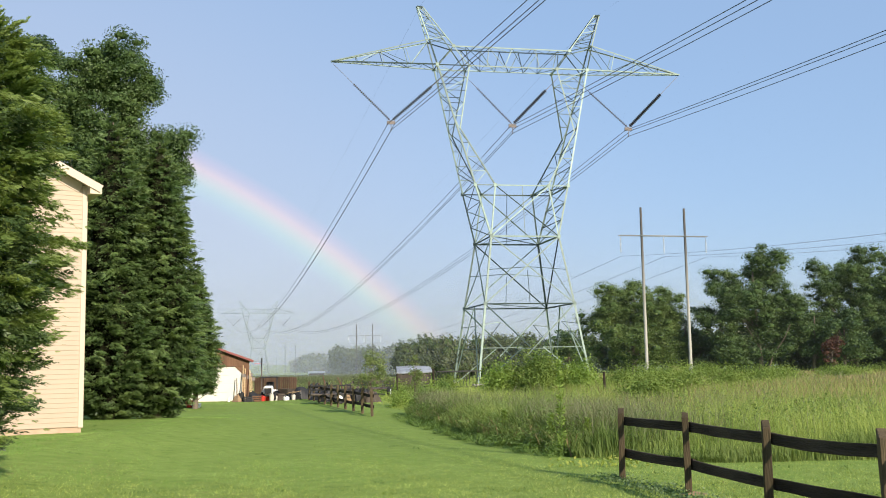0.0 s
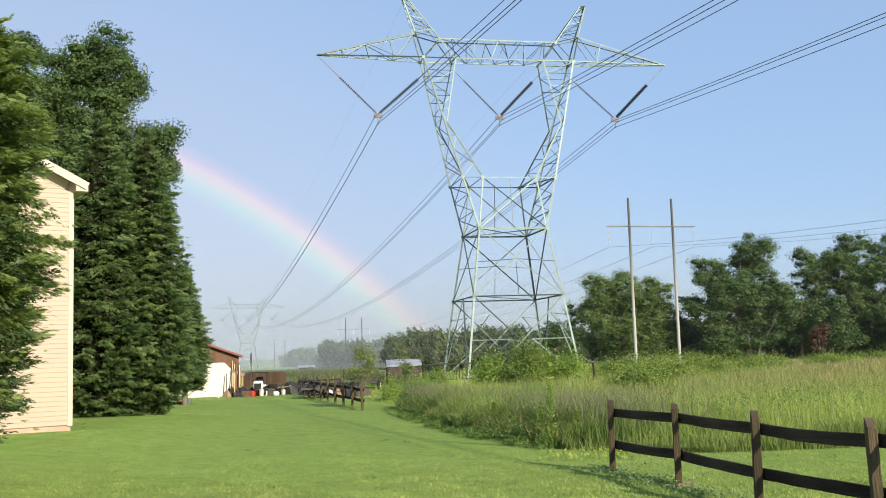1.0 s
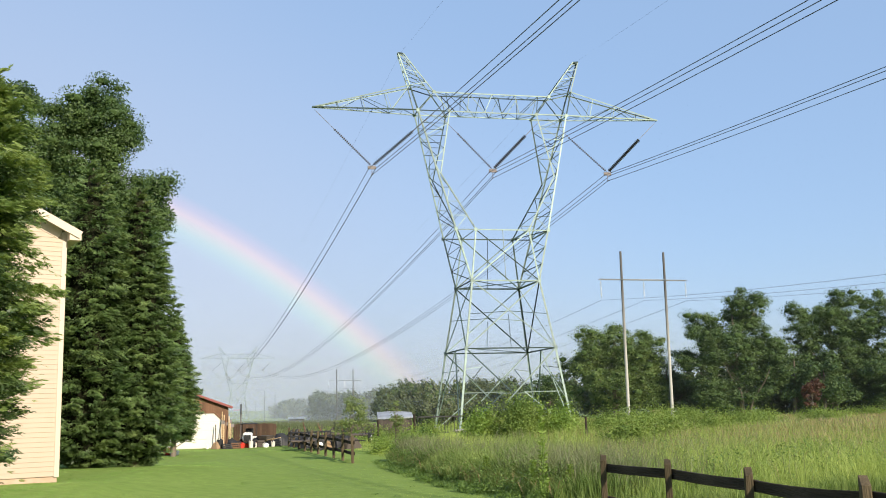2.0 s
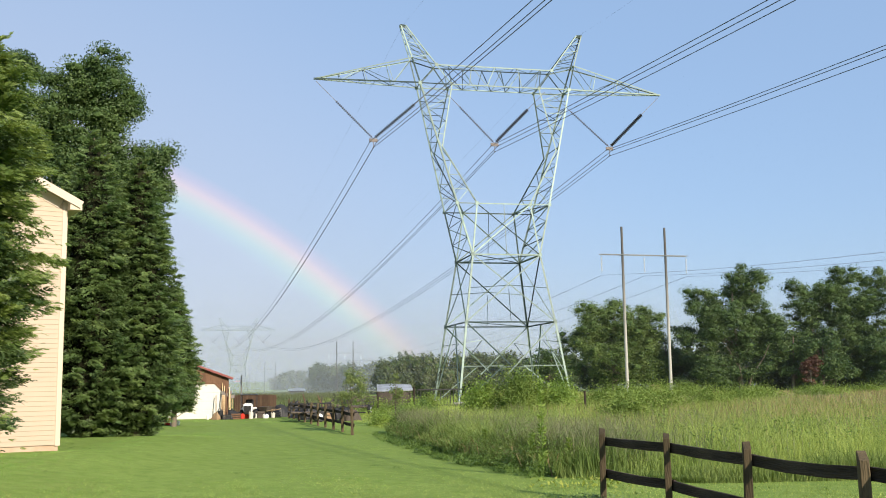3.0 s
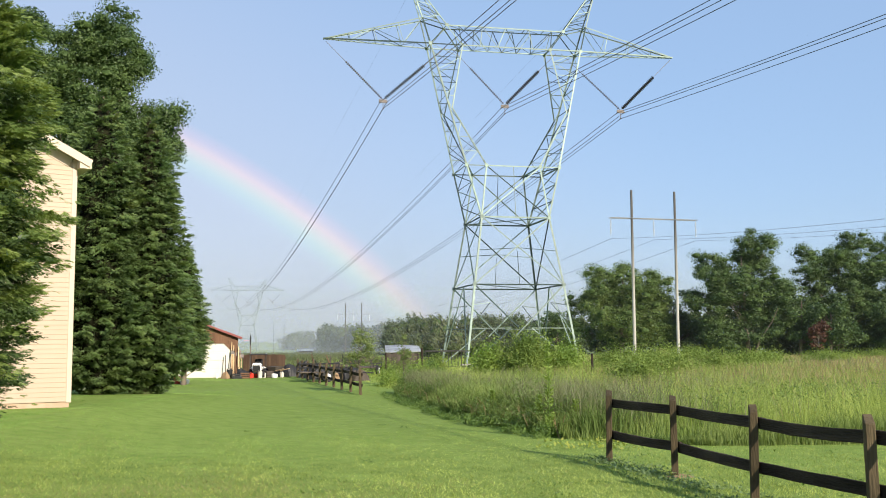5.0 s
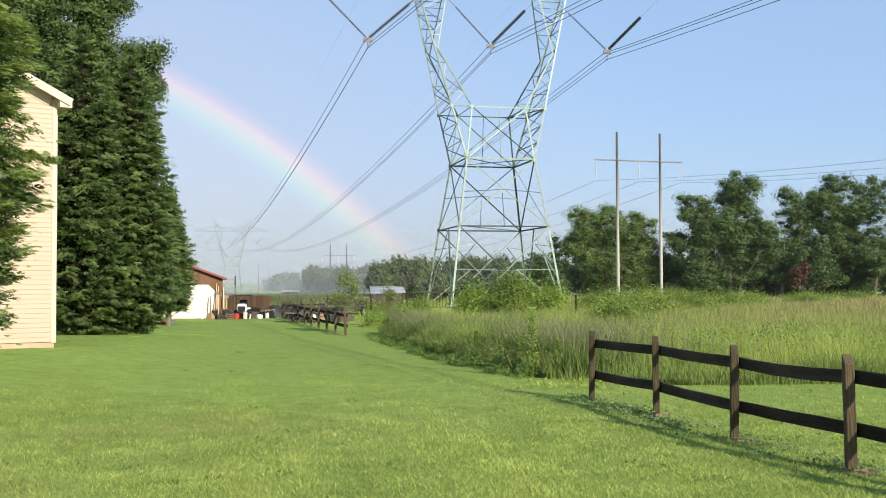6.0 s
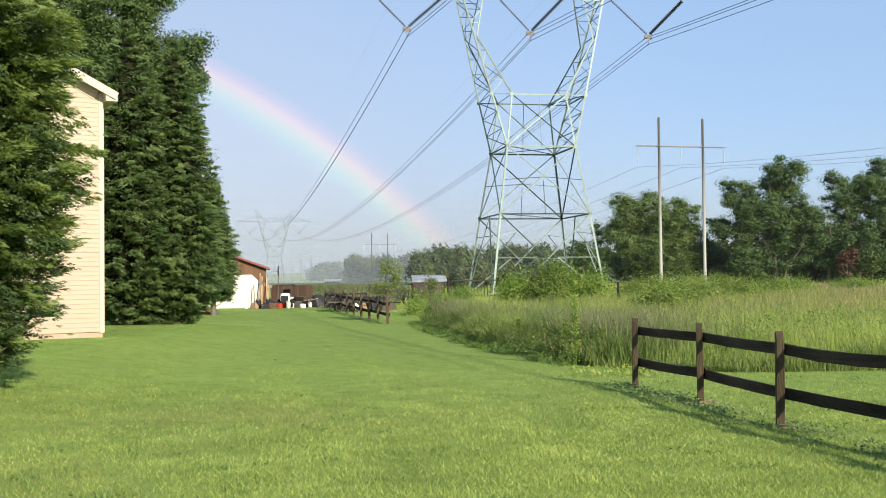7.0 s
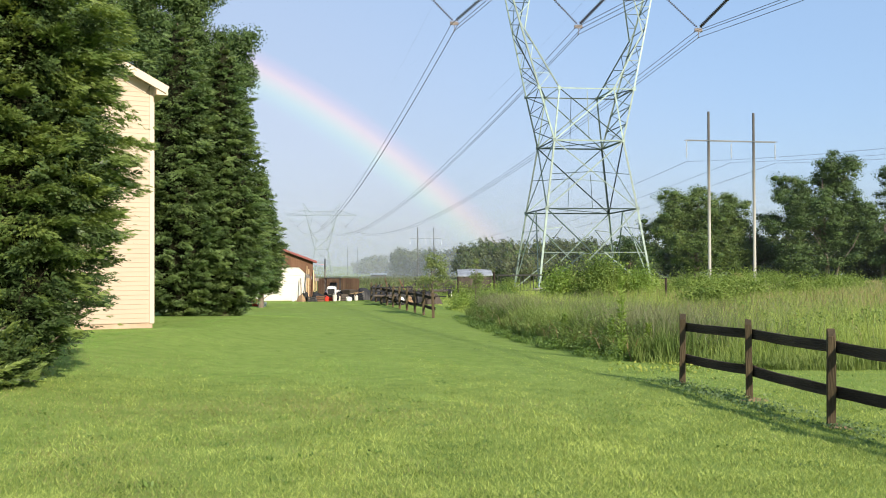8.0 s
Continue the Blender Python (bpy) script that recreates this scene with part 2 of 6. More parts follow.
M_RED = shade("red_plastic", (0.50, 0.03, 0.02), (0.60, 0.06, 0.04), 0.4, 3)
M_JUG = shade("dull_plastic", (0.46, 0.42, 0.37), (0.62, 0.58, 0.53), 0.5, 5, 0.1, 30)
M_SHEET = shade("weathered_sheet", (0.15, 0.16, 0.17), (0.50, 0.52, 0.55), 0.5, 1.6, 0.2, 20, metal=0.2)
M_RUST = shade("rusty_sheet", (0.075, 0.035, 0.025), (0.19, 0.085, 0.06), 0.8, 3, 0.3, 20)
M_BLACK = shade("black_plastic", (0.012, 0.012, 0.013), (0.03, 0.03, 0.032), 0.5, 5)
M_GALV = shade("dull_steel", (0.11, 0.095, 0.088), (0.20, 0.17, 0.155), 0.6, 4, metal=0.2)
M_PLY = shade("raw_lumber", (0.42, 0.28, 0.15), (0.55, 0.40, 0.24), 0.8, 4, 0.2, 40, stretch=(1, 1, 0.1), vary=0.15)
M_SOIL = shade("bare_soil", (0.20, 0.13, 0.075), (0.32, 0.22, 0.13), 0.95, 6, 0.6, 40)


# ---- building helpers ----
def part(name, bm, material, parent=None, label=""):
    me = bpy.data.meshes.new(name)
    bm.to_mesh(me)
    bm.free()
    return mesh_part(name, me, material, parent, label)


def mesh_part(name, me, material, parent=None, label=""):
    if material and not me.materials:
        me.materials.append(material)
    ob = new(name, me)
    if parent:
        ob.parent = parent
    return tagged(ob, label)


def base(name, x, y, z=None, turn=0.0):
    ob = new(name)
    ob.matrix_world = pose(x, y, ground_z(x, y) if z is None else z, 0, 0, turn)
    return ob


def box(bm, x0, x1, y0, y1, z0, z1, bevel=0.0, m=None):
    r = bmesh.ops.create_cube(bm, size=1)
    vs = r["verts"]
    bmesh.ops.scale(bm, vec=(x1 - x0, y1 - y0, z1 - z0), verts=vs)
    bmesh.ops.translate(bm, vec=((x0 + x1) / 2, (y0 + y1) / 2, (z0 + z1) / 2), verts=vs)
    if m is not None:
        bmesh.ops.transform(bm, matrix=m, verts=vs)
    if bevel:
        es = list({e for v in vs for e in v.link_edges})
        bmesh.ops.bevel(bm, geom=es, offset=bevel, segments=1, affect="EDGES")
    return vs


def box_mesh(x0, x1, y0, y1, z0, z1, bevel=0.0):
    bm = bmesh.new()
    box(bm, x0, x1, y0, y1, z0, z1, bevel)
    return bm


def soup(name, verts, faces, sizes, material, parent=None, label=""):
    """A mesh from numpy arrays; all faces have the same number of corners."""
    me = bpy.data.meshes.new(name)
    nv, nf = len(verts), len(faces)
    me.vertices.add(nv)
    me.vertices.foreach_set("co", np.ascontiguousarray(verts, dtype=np.float32).ravel())
    me.loops.add(nf * sizes)
    me.loops.foreach_set("vertex_index", np.ascontiguousarray(faces, dtype=np.int32).ravel())
    me.polygons.add(nf)
    me.polygons.foreach_set("loop_start", np.arange(0, nf * sizes, sizes, dtype=np.int32))
    me.polygons.foreach_set("loop_total", np.full(nf, sizes, dtype=np.int32))
    me.update()
    me.validate()
    return mesh_part(name, me, material, parent, label)


def unit(v):
    return v / np.maximum(np.linalg.norm(v, axis=-1, keepdims=True), 1e-9)


def leaf_soup(rng, pts, size, lean=None, flat=0.35, aspect=0.55, out=None, corners=4):
    """Leaves at pts, kite-shaped, or with three corners: verts and faces."""
    n = len(pts)
    d = unit(rng.normal(size=(n, 3)) * (1, 1, 0.7) + (0 if lean is None else lean))
    if out is None:
        nrm = unit(np.cross(d, rng.normal(size=(n, 3)) + np.array([0, 0, flat])))
    else:   # leaves that face away from the heart of their clump
        nrm = unit(np.cross(d, unit(out) + rng.normal(size=(n, 3)) * 0.30 + np.array([0, 0, 0.3])))
    s = (size * rng.uniform(0.6, 1.35, n))[:, None]
    tip, side = d * s, nrm * s * aspect * 0.5
    fold = np.cross(d, nrm) * s * 0.12
    if corners == 3:
        v = np.stack([pts - tip * 0.45 + side, pts - tip * 0.35 - side + fold, pts + tip * 0.55], 1).reshape(-1, 3)
        return v, np.arange(3 * n).reshape(-1, 3)
    v = np.stack([pts - tip * 0.5, pts + side + fold, pts + tip * 0.5, pts - side + fold], 1).reshape(-1, 3)
    return v, np.arange(4 * n).reshape(-1, 4)


def heart_soup(rng, c, r):
    """Rough dark lumps, one at each centre: their colour stands for shade among the close-set leaves and twigs inside a
    clump.
    """
    bm = bmesh.new()
    bmesh.ops.create_icosphere(bm, subdivisions=1, radius=1.0)
    ball = np.array([v.co[:] for v in bm.verts])
    tri = np.array([[v.index for v in f.verts] for f in bm.faces])
    bm.free()
    n, k = len(c), len(ball)
    v = c[:, None, :] + ball[None] * rng.uniform(0.62, 1.2, (n, k, 1)) * np.asarray(r).reshape(n, 1, -1)
    return v.reshape(-1, 3), (tri[None] + (np.arange(n) * k)[:, None, None]).reshape(-1, 3)


def tube(bm, pts, radii, sides=7):
    """A bent tapering tube through pts."""
    rings = []
    for i, p in enumerate(pts):
        d = (Vector(pts[min(i + 1, len(pts) - 1)]) - Vector(pts[max(i - 1, 0)])).normalized()
        a = d.orthogonal().normalized()
        b = d.cross(a)
        rings.append([bm.verts.new(Vector(p) + radii[i] * (math.cos(k * math.tau / sides) * a + math.sin(k * math.tau / sides) * b)) for k in range(sides)])
    for r, s in zip(rings, rings[1:]):
        # match the start of the rings, so that the skin does not twist
        off = min(range(sides), key=lambda o: (s[o].co - r[0].co).length)
        for k in range(sides):
            bm.faces.new((r[k], r[(k + 1) % sides], s[(k + 1 + off) % sides], s[(k + off) % sides]))
    bm.faces.new(rings[0][::-1])
    bm.faces.new(rings[-1])


def smooth(a, b, x):
    t = np.clip((np.asarray(x, float) - a) / (b - a), 0, 1)
    return t * t * (3 - 2 * t)


def ground_np(x, y):
    """Height of the ground: it falls away gently, and rises a little round the house."""
    x, y = np.asarray(x, float), np.asarray(y, float)
    z = -0.016 * np.clip(y, -20, 42) + 0.43 * (1 - smooth(-9, -4, x)) * (1 - smooth(31, 50, y)) * smooth(-14, 6, y)
    z = z - 0.0088 * np.clip(y - 110, 0, 345)
    return z + 0.012 * np.sin(x * 0.9 + 0.4 * y) * np.sin(y * 0.55 - 0.2 * x) * (1 - smooth(60, 120, y))


def ground_z(x, y):
    return float(ground_np(x, y))


# the edge of the mown grass: y, and the x from which the field stands tall
EDGE_Y = np.array([-60, 17.0, 17.5, 18.2, 19.4, 23.4, 28.8, 39.4, 44, 60, 80, 120])
EDGE_X = np.array([60, 60, 13.0, 5.0, 2.6, 1.45, 0.2, -1.5, -1.8, -5.0, -8.0, -16])


def edge_x(y):
    return np.interp(y, EDGE_Y, EDGE_X)


# ---- ground ----
def make_ground():
    s = np.linspace(-1, 1, 161)
    gx = np.sinh(s * 7.6) / np.sinh(7.6) * 2600
    gy = np.sinh(s * 7.6) / np.sinh(7.6) * 2600 + 18
    X, Y = np.meshgrid(gx, gy)
    v = np.stack([X, Y, ground_np(X, Y)], -1).reshape(-1, 3)
    i = np.arange(160 * 160)
    a = (i // 160) * 161 + i % 160
    ob = soup("ground", v, np.stack([a, a + 1, a + 162, a + 161], 1), 4, M_GROUND)
    ob.data.polygons.foreach_set("use_smooth", np.ones(len(ob.data.polygons), bool))
    tagged(ob, "green mown lawn and meadow ground, gently sloping", "ground", kind="structure")


make_ground()


# ---- lattice towers ----
def angle_bar(length, w):
    """A steel angle along +x, from the origin."""
    bm = bmesh.new()
    t = w * 0.16
    prof = [(0, 0), (w, 0), (w, t), (t, t), (t, w), (0, w)]
    a = [bm.verts.new((0, y - w * 0.3, z - w * 0.3)) for y, z in prof]
    b = [bm.verts.new((length, y - w * 0.3, z - w * 0.3)) for y, z in prof]
    for k in range(6):
        bm.faces.new((a[k], a[(k + 1) % 6], b[(k + 1) % 6], b[k]))
    bm.faces.new(a[::-1])
    bm.faces.new(b)
    return bm


def angle_pose(a, b, name):
    """How an angle bar lies on its face of the tower: chords with the corner outwards, braces flat with a ledge at the top."""
    one = lambda q: 1 if q > 0 else -1
    x = (b - a).normalized()
    if name != "brace":
        want, n = Vector((-one(a.x + b.x), 0, 0)), Vector((0, -one(a.y + b.y), 0))
    elif abs(a.y + b.y) > 1.2 * abs(a.y - b.y):
        want, n = Vector((0, 0, -1)), Vector((0, -one(a.y + b.y), 0))
    elif abs(a.x + b.x) > abs(a.x - b.x):
        want, n = Vector((0, 0, -1)), Vector((-one(a.x + b.x), 0, 0))
    else:
        want, n = Vector((0, 1, 0)), Vector((0, 0, -1))
    z = (n - x * n.dot(x)).normalized()
    y = z.cross(x)
    start = a
    if y.dot(want) < 0:
        start, x, y = b, -x, -y
    return Matrix(((x.x, y.x, z.x, start.x), (x.y, y.y, z.y, start.y), (x.z, y.z, z.z, start.z), (0, 0, 0, 1)))


def tower_members():
    """Ends, width and name of every member of the tower, in its own axes: u along the arms, v along the line, z up from the ground."""
    Z = 1.65 + 0.75          # heights below are over the eye; the tower's foot stands lower
    zb, zl, zw, zo, zc = 0.0, 4.69 + Z, 10.64 + Z, 15.24 + Z, 26.52 + Z
    bu, bv = 4.98, 5.15
    P = {}
    for su in (-1, 1):
        for sv in (-1, 1):
            P["b", su, sv] = (su * bu, sv * bv, zb)
            P["l", su, sv] = (su * 3.99, sv * 4.15, zl)
            P["w", su, sv] = (su * 3.07, sv * 3.2, zw)
            P["o", su, sv] = (su * 4.26, sv * 2.65, zo)
            P["i", su, sv] = (su * 2.46, sv * 2.65, zo)
            P["c", su, sv] = (su * 7.10, sv * 0.86, zc)
            P["ci", su, sv] = (su * 4.15, sv * 0.86, zc)
            P["ut", su, sv] = (su * 7.76, sv * 0.55, 28.95 + Z)
            P["it", su, sv] = (su * 5.52, sv * 0.62, 28.37 + Z)
            P["p", su, sv] = (su * 8.74, sv * 0.22, 32.1 + Z)
            P["pi", su, sv] = (su * 8.24, sv * 0.22, 32.05 + Z)
            P["t", su, sv] = (su * 16.60, sv * 0.10, 26.65 + Z)
    out = []
    mid = lambda a, b, t: tuple(a[k] + (b[k] - a[k]) * t for k in range(3))

    def add(a, b, w, name="brace"):
        out.append((a, b, w, name))

    def zigzag(a0, a1, b0, b1, n, w, rungs=True, flip=0):
        """Bracing between the chords a0-a1 and b0-b1 in n bays."""
        for k in range(n):
            p, q = (k / n, (k + 1) / n)
            if (k + flip) % 2:
                add(mid(b0, b1, p), mid(a0, a1, q), w)
            else:
                add(mid(a0, a1, p), mid(b0, b1, q), w)
            if rungs and k:
                add(mid(a0, a1, p), mid(b0, b1, p), w)

    for su in (-1, 1):
        for sv in (-1, 1):
            g = lambda key: P[key, su, sv]
            add(g("b"), g("l"), 0.24, "leg")
            add(g("l"), g("w"), 0.22, "leg")
            add(g("w"), g("o"), 0.20, "leg")
            add(g("o"), g("c"), 0.19, "leg")
            add(g("w"), g("i"), 0.17, "leg")
            knee = mid(mid(g("o"), g("c"), 0.46), mid(g("i"), g("ci"), 0.46), 0.10)
            add(g("i"), knee, 0.16, "leg")
            add(knee, g("ci"), 0.15, "leg")
            add(g("c"), g("ut"), 0.17, "leg")
            add(g("ut"), g("p"), 0.15, "leg")
            add(g("it"), g("pi"), 0.13, "leg")
            add(g("p"), g("pi"), 0.2)
            add(g("ci"), g("it"), 0.13)
            add(g("c"), g("it"), 0.11)
            add(g("ut"), g("it"), 0.12)
            add(g("t"), g("c"), 0.15, "arm_chord")
            add(g("t"), g("ut"), 0.14, "arm_chord")
            # outer arm: posts and diagonals between its two chords
            zigzag(g("t"), g("c"), g("t"), g("ut"), 4, 0.07, True, 1)
            # column between crossarm and waist: face along the arms
            hip = mid(g("o"), g("c"), 0.46)
            zigzag(g("o"), hip, g("i"), knee, 4, 0.075, True, 0)
            zigzag(hip, g("c"), knee, g("ci"), 5, 0.075, True, 1)
            zigzag(g("ut"), g("p"), g("it"), g("pi"), 4, 0.07, True)
        zigzag(P["o", su, -1], P["c", su, -1], P["o", su, 1], P["c", su, 1], 6, 0.075, True, su > 0)
        zigzag(P["w", su, -1], P["o", su, -1], P["w", su, 1], P["o", su, 1], 3, 0.09, True)
        zigzag(P["w", su, 1], P["o", su, 1], P["w", su, -1], P["o", su, -1], 3, 0.09, False)
        zigzag(P["t", su, -1], P["c", su, -1], P["t", su, 1], P["c", su, 1], 7, 0.06)
        add(P["c", su, -1], P["c", su, 1], 0.11)
        add(P["ci", su, -1], P["ci", su, 1], 0.11)
        add(P["ut", su, -1], P["ut", su, 1], 0.1)
        add(P["p", su, -1], P["p", su, 1], 0.14)
        # frames across the column's foot
        for sv in (-1, 1):
            add(P["o", su, sv], P["i", su, sv], 0.12)
            add(P["c", su, sv], P["ci", su, sv], 0.15, "arm_chord")
        add(P["o", su, -1], P["o", su, 1], 0.13)
        add(P["i", su, -1], P["i", su, 1], 0.12)
        add(P["o", su, -1], P["i", su, 1], 0.09)
        add(P["w", su, -1], P["w", su, 1], 0.17)
        add(P["l", su, -1], P["l", su, 1], 0.15)
        # side faces of the body
        m = mid(P["l", su, -1], P["l", su, 1], 0.5)
        for sv in (-1, 1):
            add(P["w", su, sv], P["l", su, -sv], 0.12)
            q = mid(P["b", su, sv], P["l", su, sv], 0.36)
            add(m, P["b", su, sv], 0.13)
            add(q, mid(m, P["b", su, sv], 0.64), 0.08)
            add(mid(P["b", su, sv], P["l", su, sv], 0.68), mid(m, P["b", su, sv], 0.32), 0.07)
            add(q, mid(m, P["b", su, sv], 0.32), 0.07)
    for sv in (-1, 1):
        L, R = -1, 1
        add(P["ci", L, sv], P["ci", R, sv], 0.15, "arm_chord")
        add(P["it", L, sv], P["it", R, sv], 0.15, "arm_chord")
        n = 5 + (sv > 0)
        for k in range(n):       # the W bracing of the crossarm
            a0, a1 = P["ci", L, sv], P["ci", R, sv]
            b0, b1 = P["it", L, sv], P["it", R, sv]
            add(mid(a0, a1, (k + 0.0) / n), mid(b0, b1, (k + 0.5) / n), 0.09)
            add(mid(b0, b1, (k + 0.5) / n), mid(a0, a1, (k + 1.0) / n), 0.09)
        add(P["i", L, sv], P["i", R, sv], 0.14)
        add(P["w", L, sv], P["w", R, sv], 0.17)
        add(P["l", L, sv], P["l", R, sv], 0.15)
        for s in (L, R):
            add(P["w", s, sv], P["i", -s, sv], 0.13)      # the X over the waist
            add(P["w", s, sv], P["l", -s, sv], 0.13)      # the X under it
            add(mid(P["w", s, sv], P["l", s, sv], 0.5), mid(P["w", L, sv], mid(P["l", R, sv], P["l", L, sv], 0), 0.46), 0.08)
            m = mid(P["l", L, sv], P["l", R, sv], 0.5)
            low = (m[0], m[1] * 1.12, zb + 2.45)
            foot = P["b", s, sv]
            q = mid(foot, P["l", s, sv], 0.47)
            k1 = (low[0] + s * 0.9, low[1], low[2] + 0.9)
            add(P["l", s, sv], (-s * 0.55, low[1], low[2] + 0.2), 0.14)
            add(q, k1, 0.10)
            add(foot, k1, 0.11)
            add(mid(foot, P["l", s, sv], 0.75), mid(P["l", s, sv], k1, 0.42), 0.07)
            add(q, mid(P["l", s, sv], k1, 0.42), 0.07)
            add(mid(P["w", L, sv], P["w", R, sv], 0.5), mid(P["i", s, sv], P["i", -s, sv], 0.5), 0.06)
        add((0, m[1] * 0.87, zl + 2.9), (0, m[1], zl), 0.07)
        zigzag(P["it", L, -1], P["it", R, -1], P["it", L, 1], P["it", R, 1], 6, 0.07, True) if sv < 0 else None
        zigzag(P["ci", L, -1], P["ci", R, -1], P["ci", L, 1], P["ci", R, 1], 6, 0.07, True) if sv < 0 else None
    add(P["w", -1, -1], P["w", 1, 1], 0.1)
    add(P["w", 1, -1], P["w", -1, 1], 0.1)
    add(P["l", -1, -1], P["l", 1, 1], 0.09)
    return out


def lattice_tower(x, y, z, turn):
    tower = base("transmission_tower", x, y, z, turn)
    tagged(tower, "tall galvanised steel lattice transmission tower standing in the overgrown field", "transmission tower", "towers of the line")
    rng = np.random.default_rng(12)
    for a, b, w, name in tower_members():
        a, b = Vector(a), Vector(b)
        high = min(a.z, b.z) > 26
        prior = 0.42 if high else 0.15 if a.y + b.y < 0 else 0.55
        dull = rng.uniform() < (prior if name == "leg" else 0.44)        # members coloured as if in shade, more often among the rear legs
        ob = part(name, angle_bar((b - a).length, w * (0.68 if high else 0.70 if name == "leg" else 0.74)), M_STEEL_SHADE if dull else M_STEEL, tower)
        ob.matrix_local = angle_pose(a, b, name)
    Z = 2.4
    plate = bpy.data.meshes.new("gusset_plate")
    bm = box_mesh(-0.15, 0.15, -0.012, 0.012, -0.15, 0.15, 0.008)
    bm.to_mesh(plate)
    bm.free()
    for su in (-1, 1):
        for u, v, zz in ((3.07, 3.2, 10.64), (4.26, 2.65, 15.24), (2.46, 2.65, 15.24), (7.1, 0.86, 26.52), (4.15, 0.86, 26.52), (3.99, 4.15, 4.69), (5.52, 0.62, 28.37)):
            for sv in (-1, 1):
                ob = mesh_part("gusset_plate", plate, M_STEEL, tower)
                ob.matrix_local = pose(su * u, sv * (v + 0.06), zz + Z, 0, 0, 0)
        for sv in (-1, 1):
            ob = part("footing", box_mesh(-0.45, 0.45, -0.45, 0.45, -0.6, 0.35, 0.05), M_CONCRETE, tower, "concrete footing")
            ob.matrix_local = pose(su * 4.98, sv * 5.15, 0)
    return tower


TOWER = Vector((6.6, 89.0, -0.75))
FAR_TOWER = Vector((-85.4, 455.0, -4.5))
tower = lattice_tower(*TOWER, 11.14)
copy_thing(tower, pose(*FAR_TOWER, 0, 0, 14))
tagged(tower, "tall galvanised steel lattice transmission tower rising behind leafy bushes")


def insulator(a, b, r):
    """A string of dark discs on a rod from a to b, with bare links at its ends."""
    a, b = Vector(a), Vector(b)
    d = b - a
    s = base("insulator_string", *a, 0)
    s.matrix_world = Matrix.Translation(a) @ d.to_track_quat("Z", "Y").to_matrix().to_4x4()
    bm = bmesh.new()
    tube(bm, [(0, 0, 0), (0, 0, d.length)], [0.022, 0.022], 5)
    part("rod", bm, M_GALV, s, "thin steel rod")
    bm = bmesh.new()
    L0, L1, n = d.length * 0.35, d.length * 0.975, 24
    bmesh.ops.create_cone(bm, cap_ends=True, segments=9, radius1=r, radius2=0.05, depth=0.09)
    disc = bpy.data.meshes.new("disc")
    bm.to_mesh(disc)
    bm.free()
    for k in range(n):
        mesh_part("disc", disc, M_DISC, s).matrix_local = Matrix.Translation((0, 0, L0 + (L1 - L0) * (k + 0.5) / n))
    return tagged(s, "string of dark brown porcelain insulator discs hung from the crossarm", "insulator", "insulator strings")


def place(origin, turn, u, v, z):
    c, s = math.cos(radians(turn)), math.sin(radians(turn))
    return Vector((origin.x + u * c - v * s, origin.y + u * s + v * c, origin.z + z))


def hang_insulators(origin, turn):
    Z = 2.4
    clamps = []
    for k in (-1, 0, 1):
        low = place(origin, turn, k * 11.25, 0, 21.35 + Z)
        ends = {-1: (-16.4, -5.5), 0: (-5.0, 5.0), 1: (5.5, 16.4)}[k]
        for u in ends:
            # left discs thinner: the slimmer look that shading gives them, put into shape
            insulator(place(origin, turn, u, 0, 26.45 + Z), low, 0.135 if u == ends[0] else 0.19)
        y = base("yoke_plate", *low, turn)
        y.location = low - Vector((0, 0, 0.1))
        part("plate", box_mesh(-0.38, 0.38, -0.03, 0.03, -0.18, 0.14, 0.03), M_GALV, y)
        for du, dz in ((-0.3, -0.14), (0.3, -0.14), (0.0, -0.7)):
            bm = bmesh.new()
            tube(bm, [(du, -0.22, dz - 0.03), (du, 0, dz + 0.03), (du, 0.22, dz - 0.03)], [0.04, 0.07, 0.04], 6)
            part("clamp", bm, M_GALV, y)
        bm = bmesh.new()
        tube(bm, [(0, 0, -0.1), (0, 0, -0.7)], [0.03, 0.03], 5)
        part("hanger", bm, M_GALV, y)
        tagged(y, "steel yoke plate joining two insulator strings and three cables", "yoke plate", "yoke plates")
        clamps.append([place(origin, turn, k * 11.25 + du, 0, 21.25 + Z + dz) for du, dz in ((-0.3, -0.14), (0.3, -0.14), (0.0, -0.7))])
    return clamps


def wire(a, b, sag, r, n=48, name="power_line", label="grey stranded cable sagging between towers"):
    a, b = Vector(a), Vector(b)
    bm = bmesh.new()
    pts = [a.lerp(b, k / n) - Vector((0, 0, 4 * sag * (k / n) * (1 - k / n))) for k in range(n + 1)]
    tube(bm, pts, [r] * (n + 1), 5)
    return tagged(part(name, bm, M_CABLE), label, "cable", "cables of the line")


near_clamps = hang_insulators(TOWER, 11.14)
far_clamps = hang_insulators(FAR_TOWER, 14.0)
BACK = Vector((math.sin(radians(14.25)), -math.cos(radians(14.25)), 0)) * 380
for cn, cf in zip(near_clamps, far_clamps):
    for p, q in zip(cn, cf):
        wire(p, q, 9.3, 0.026)
        wire(p, p + BACK, 7.0, 0.026)
for su in (-1, 1):      # earth wires on the peaks
    p = place(TOWER, 11.14, su * 8.5, 0, 34.5)
    wire(p, place(FAR_TOWER, 14, su * 8.5, 0, 34.5), 7.5, 0.005, label="thin earth wire between the tower peaks")
    wire(p, p + BACK, 7.5, 0.005, label="thin earth wire between the tower peaks")


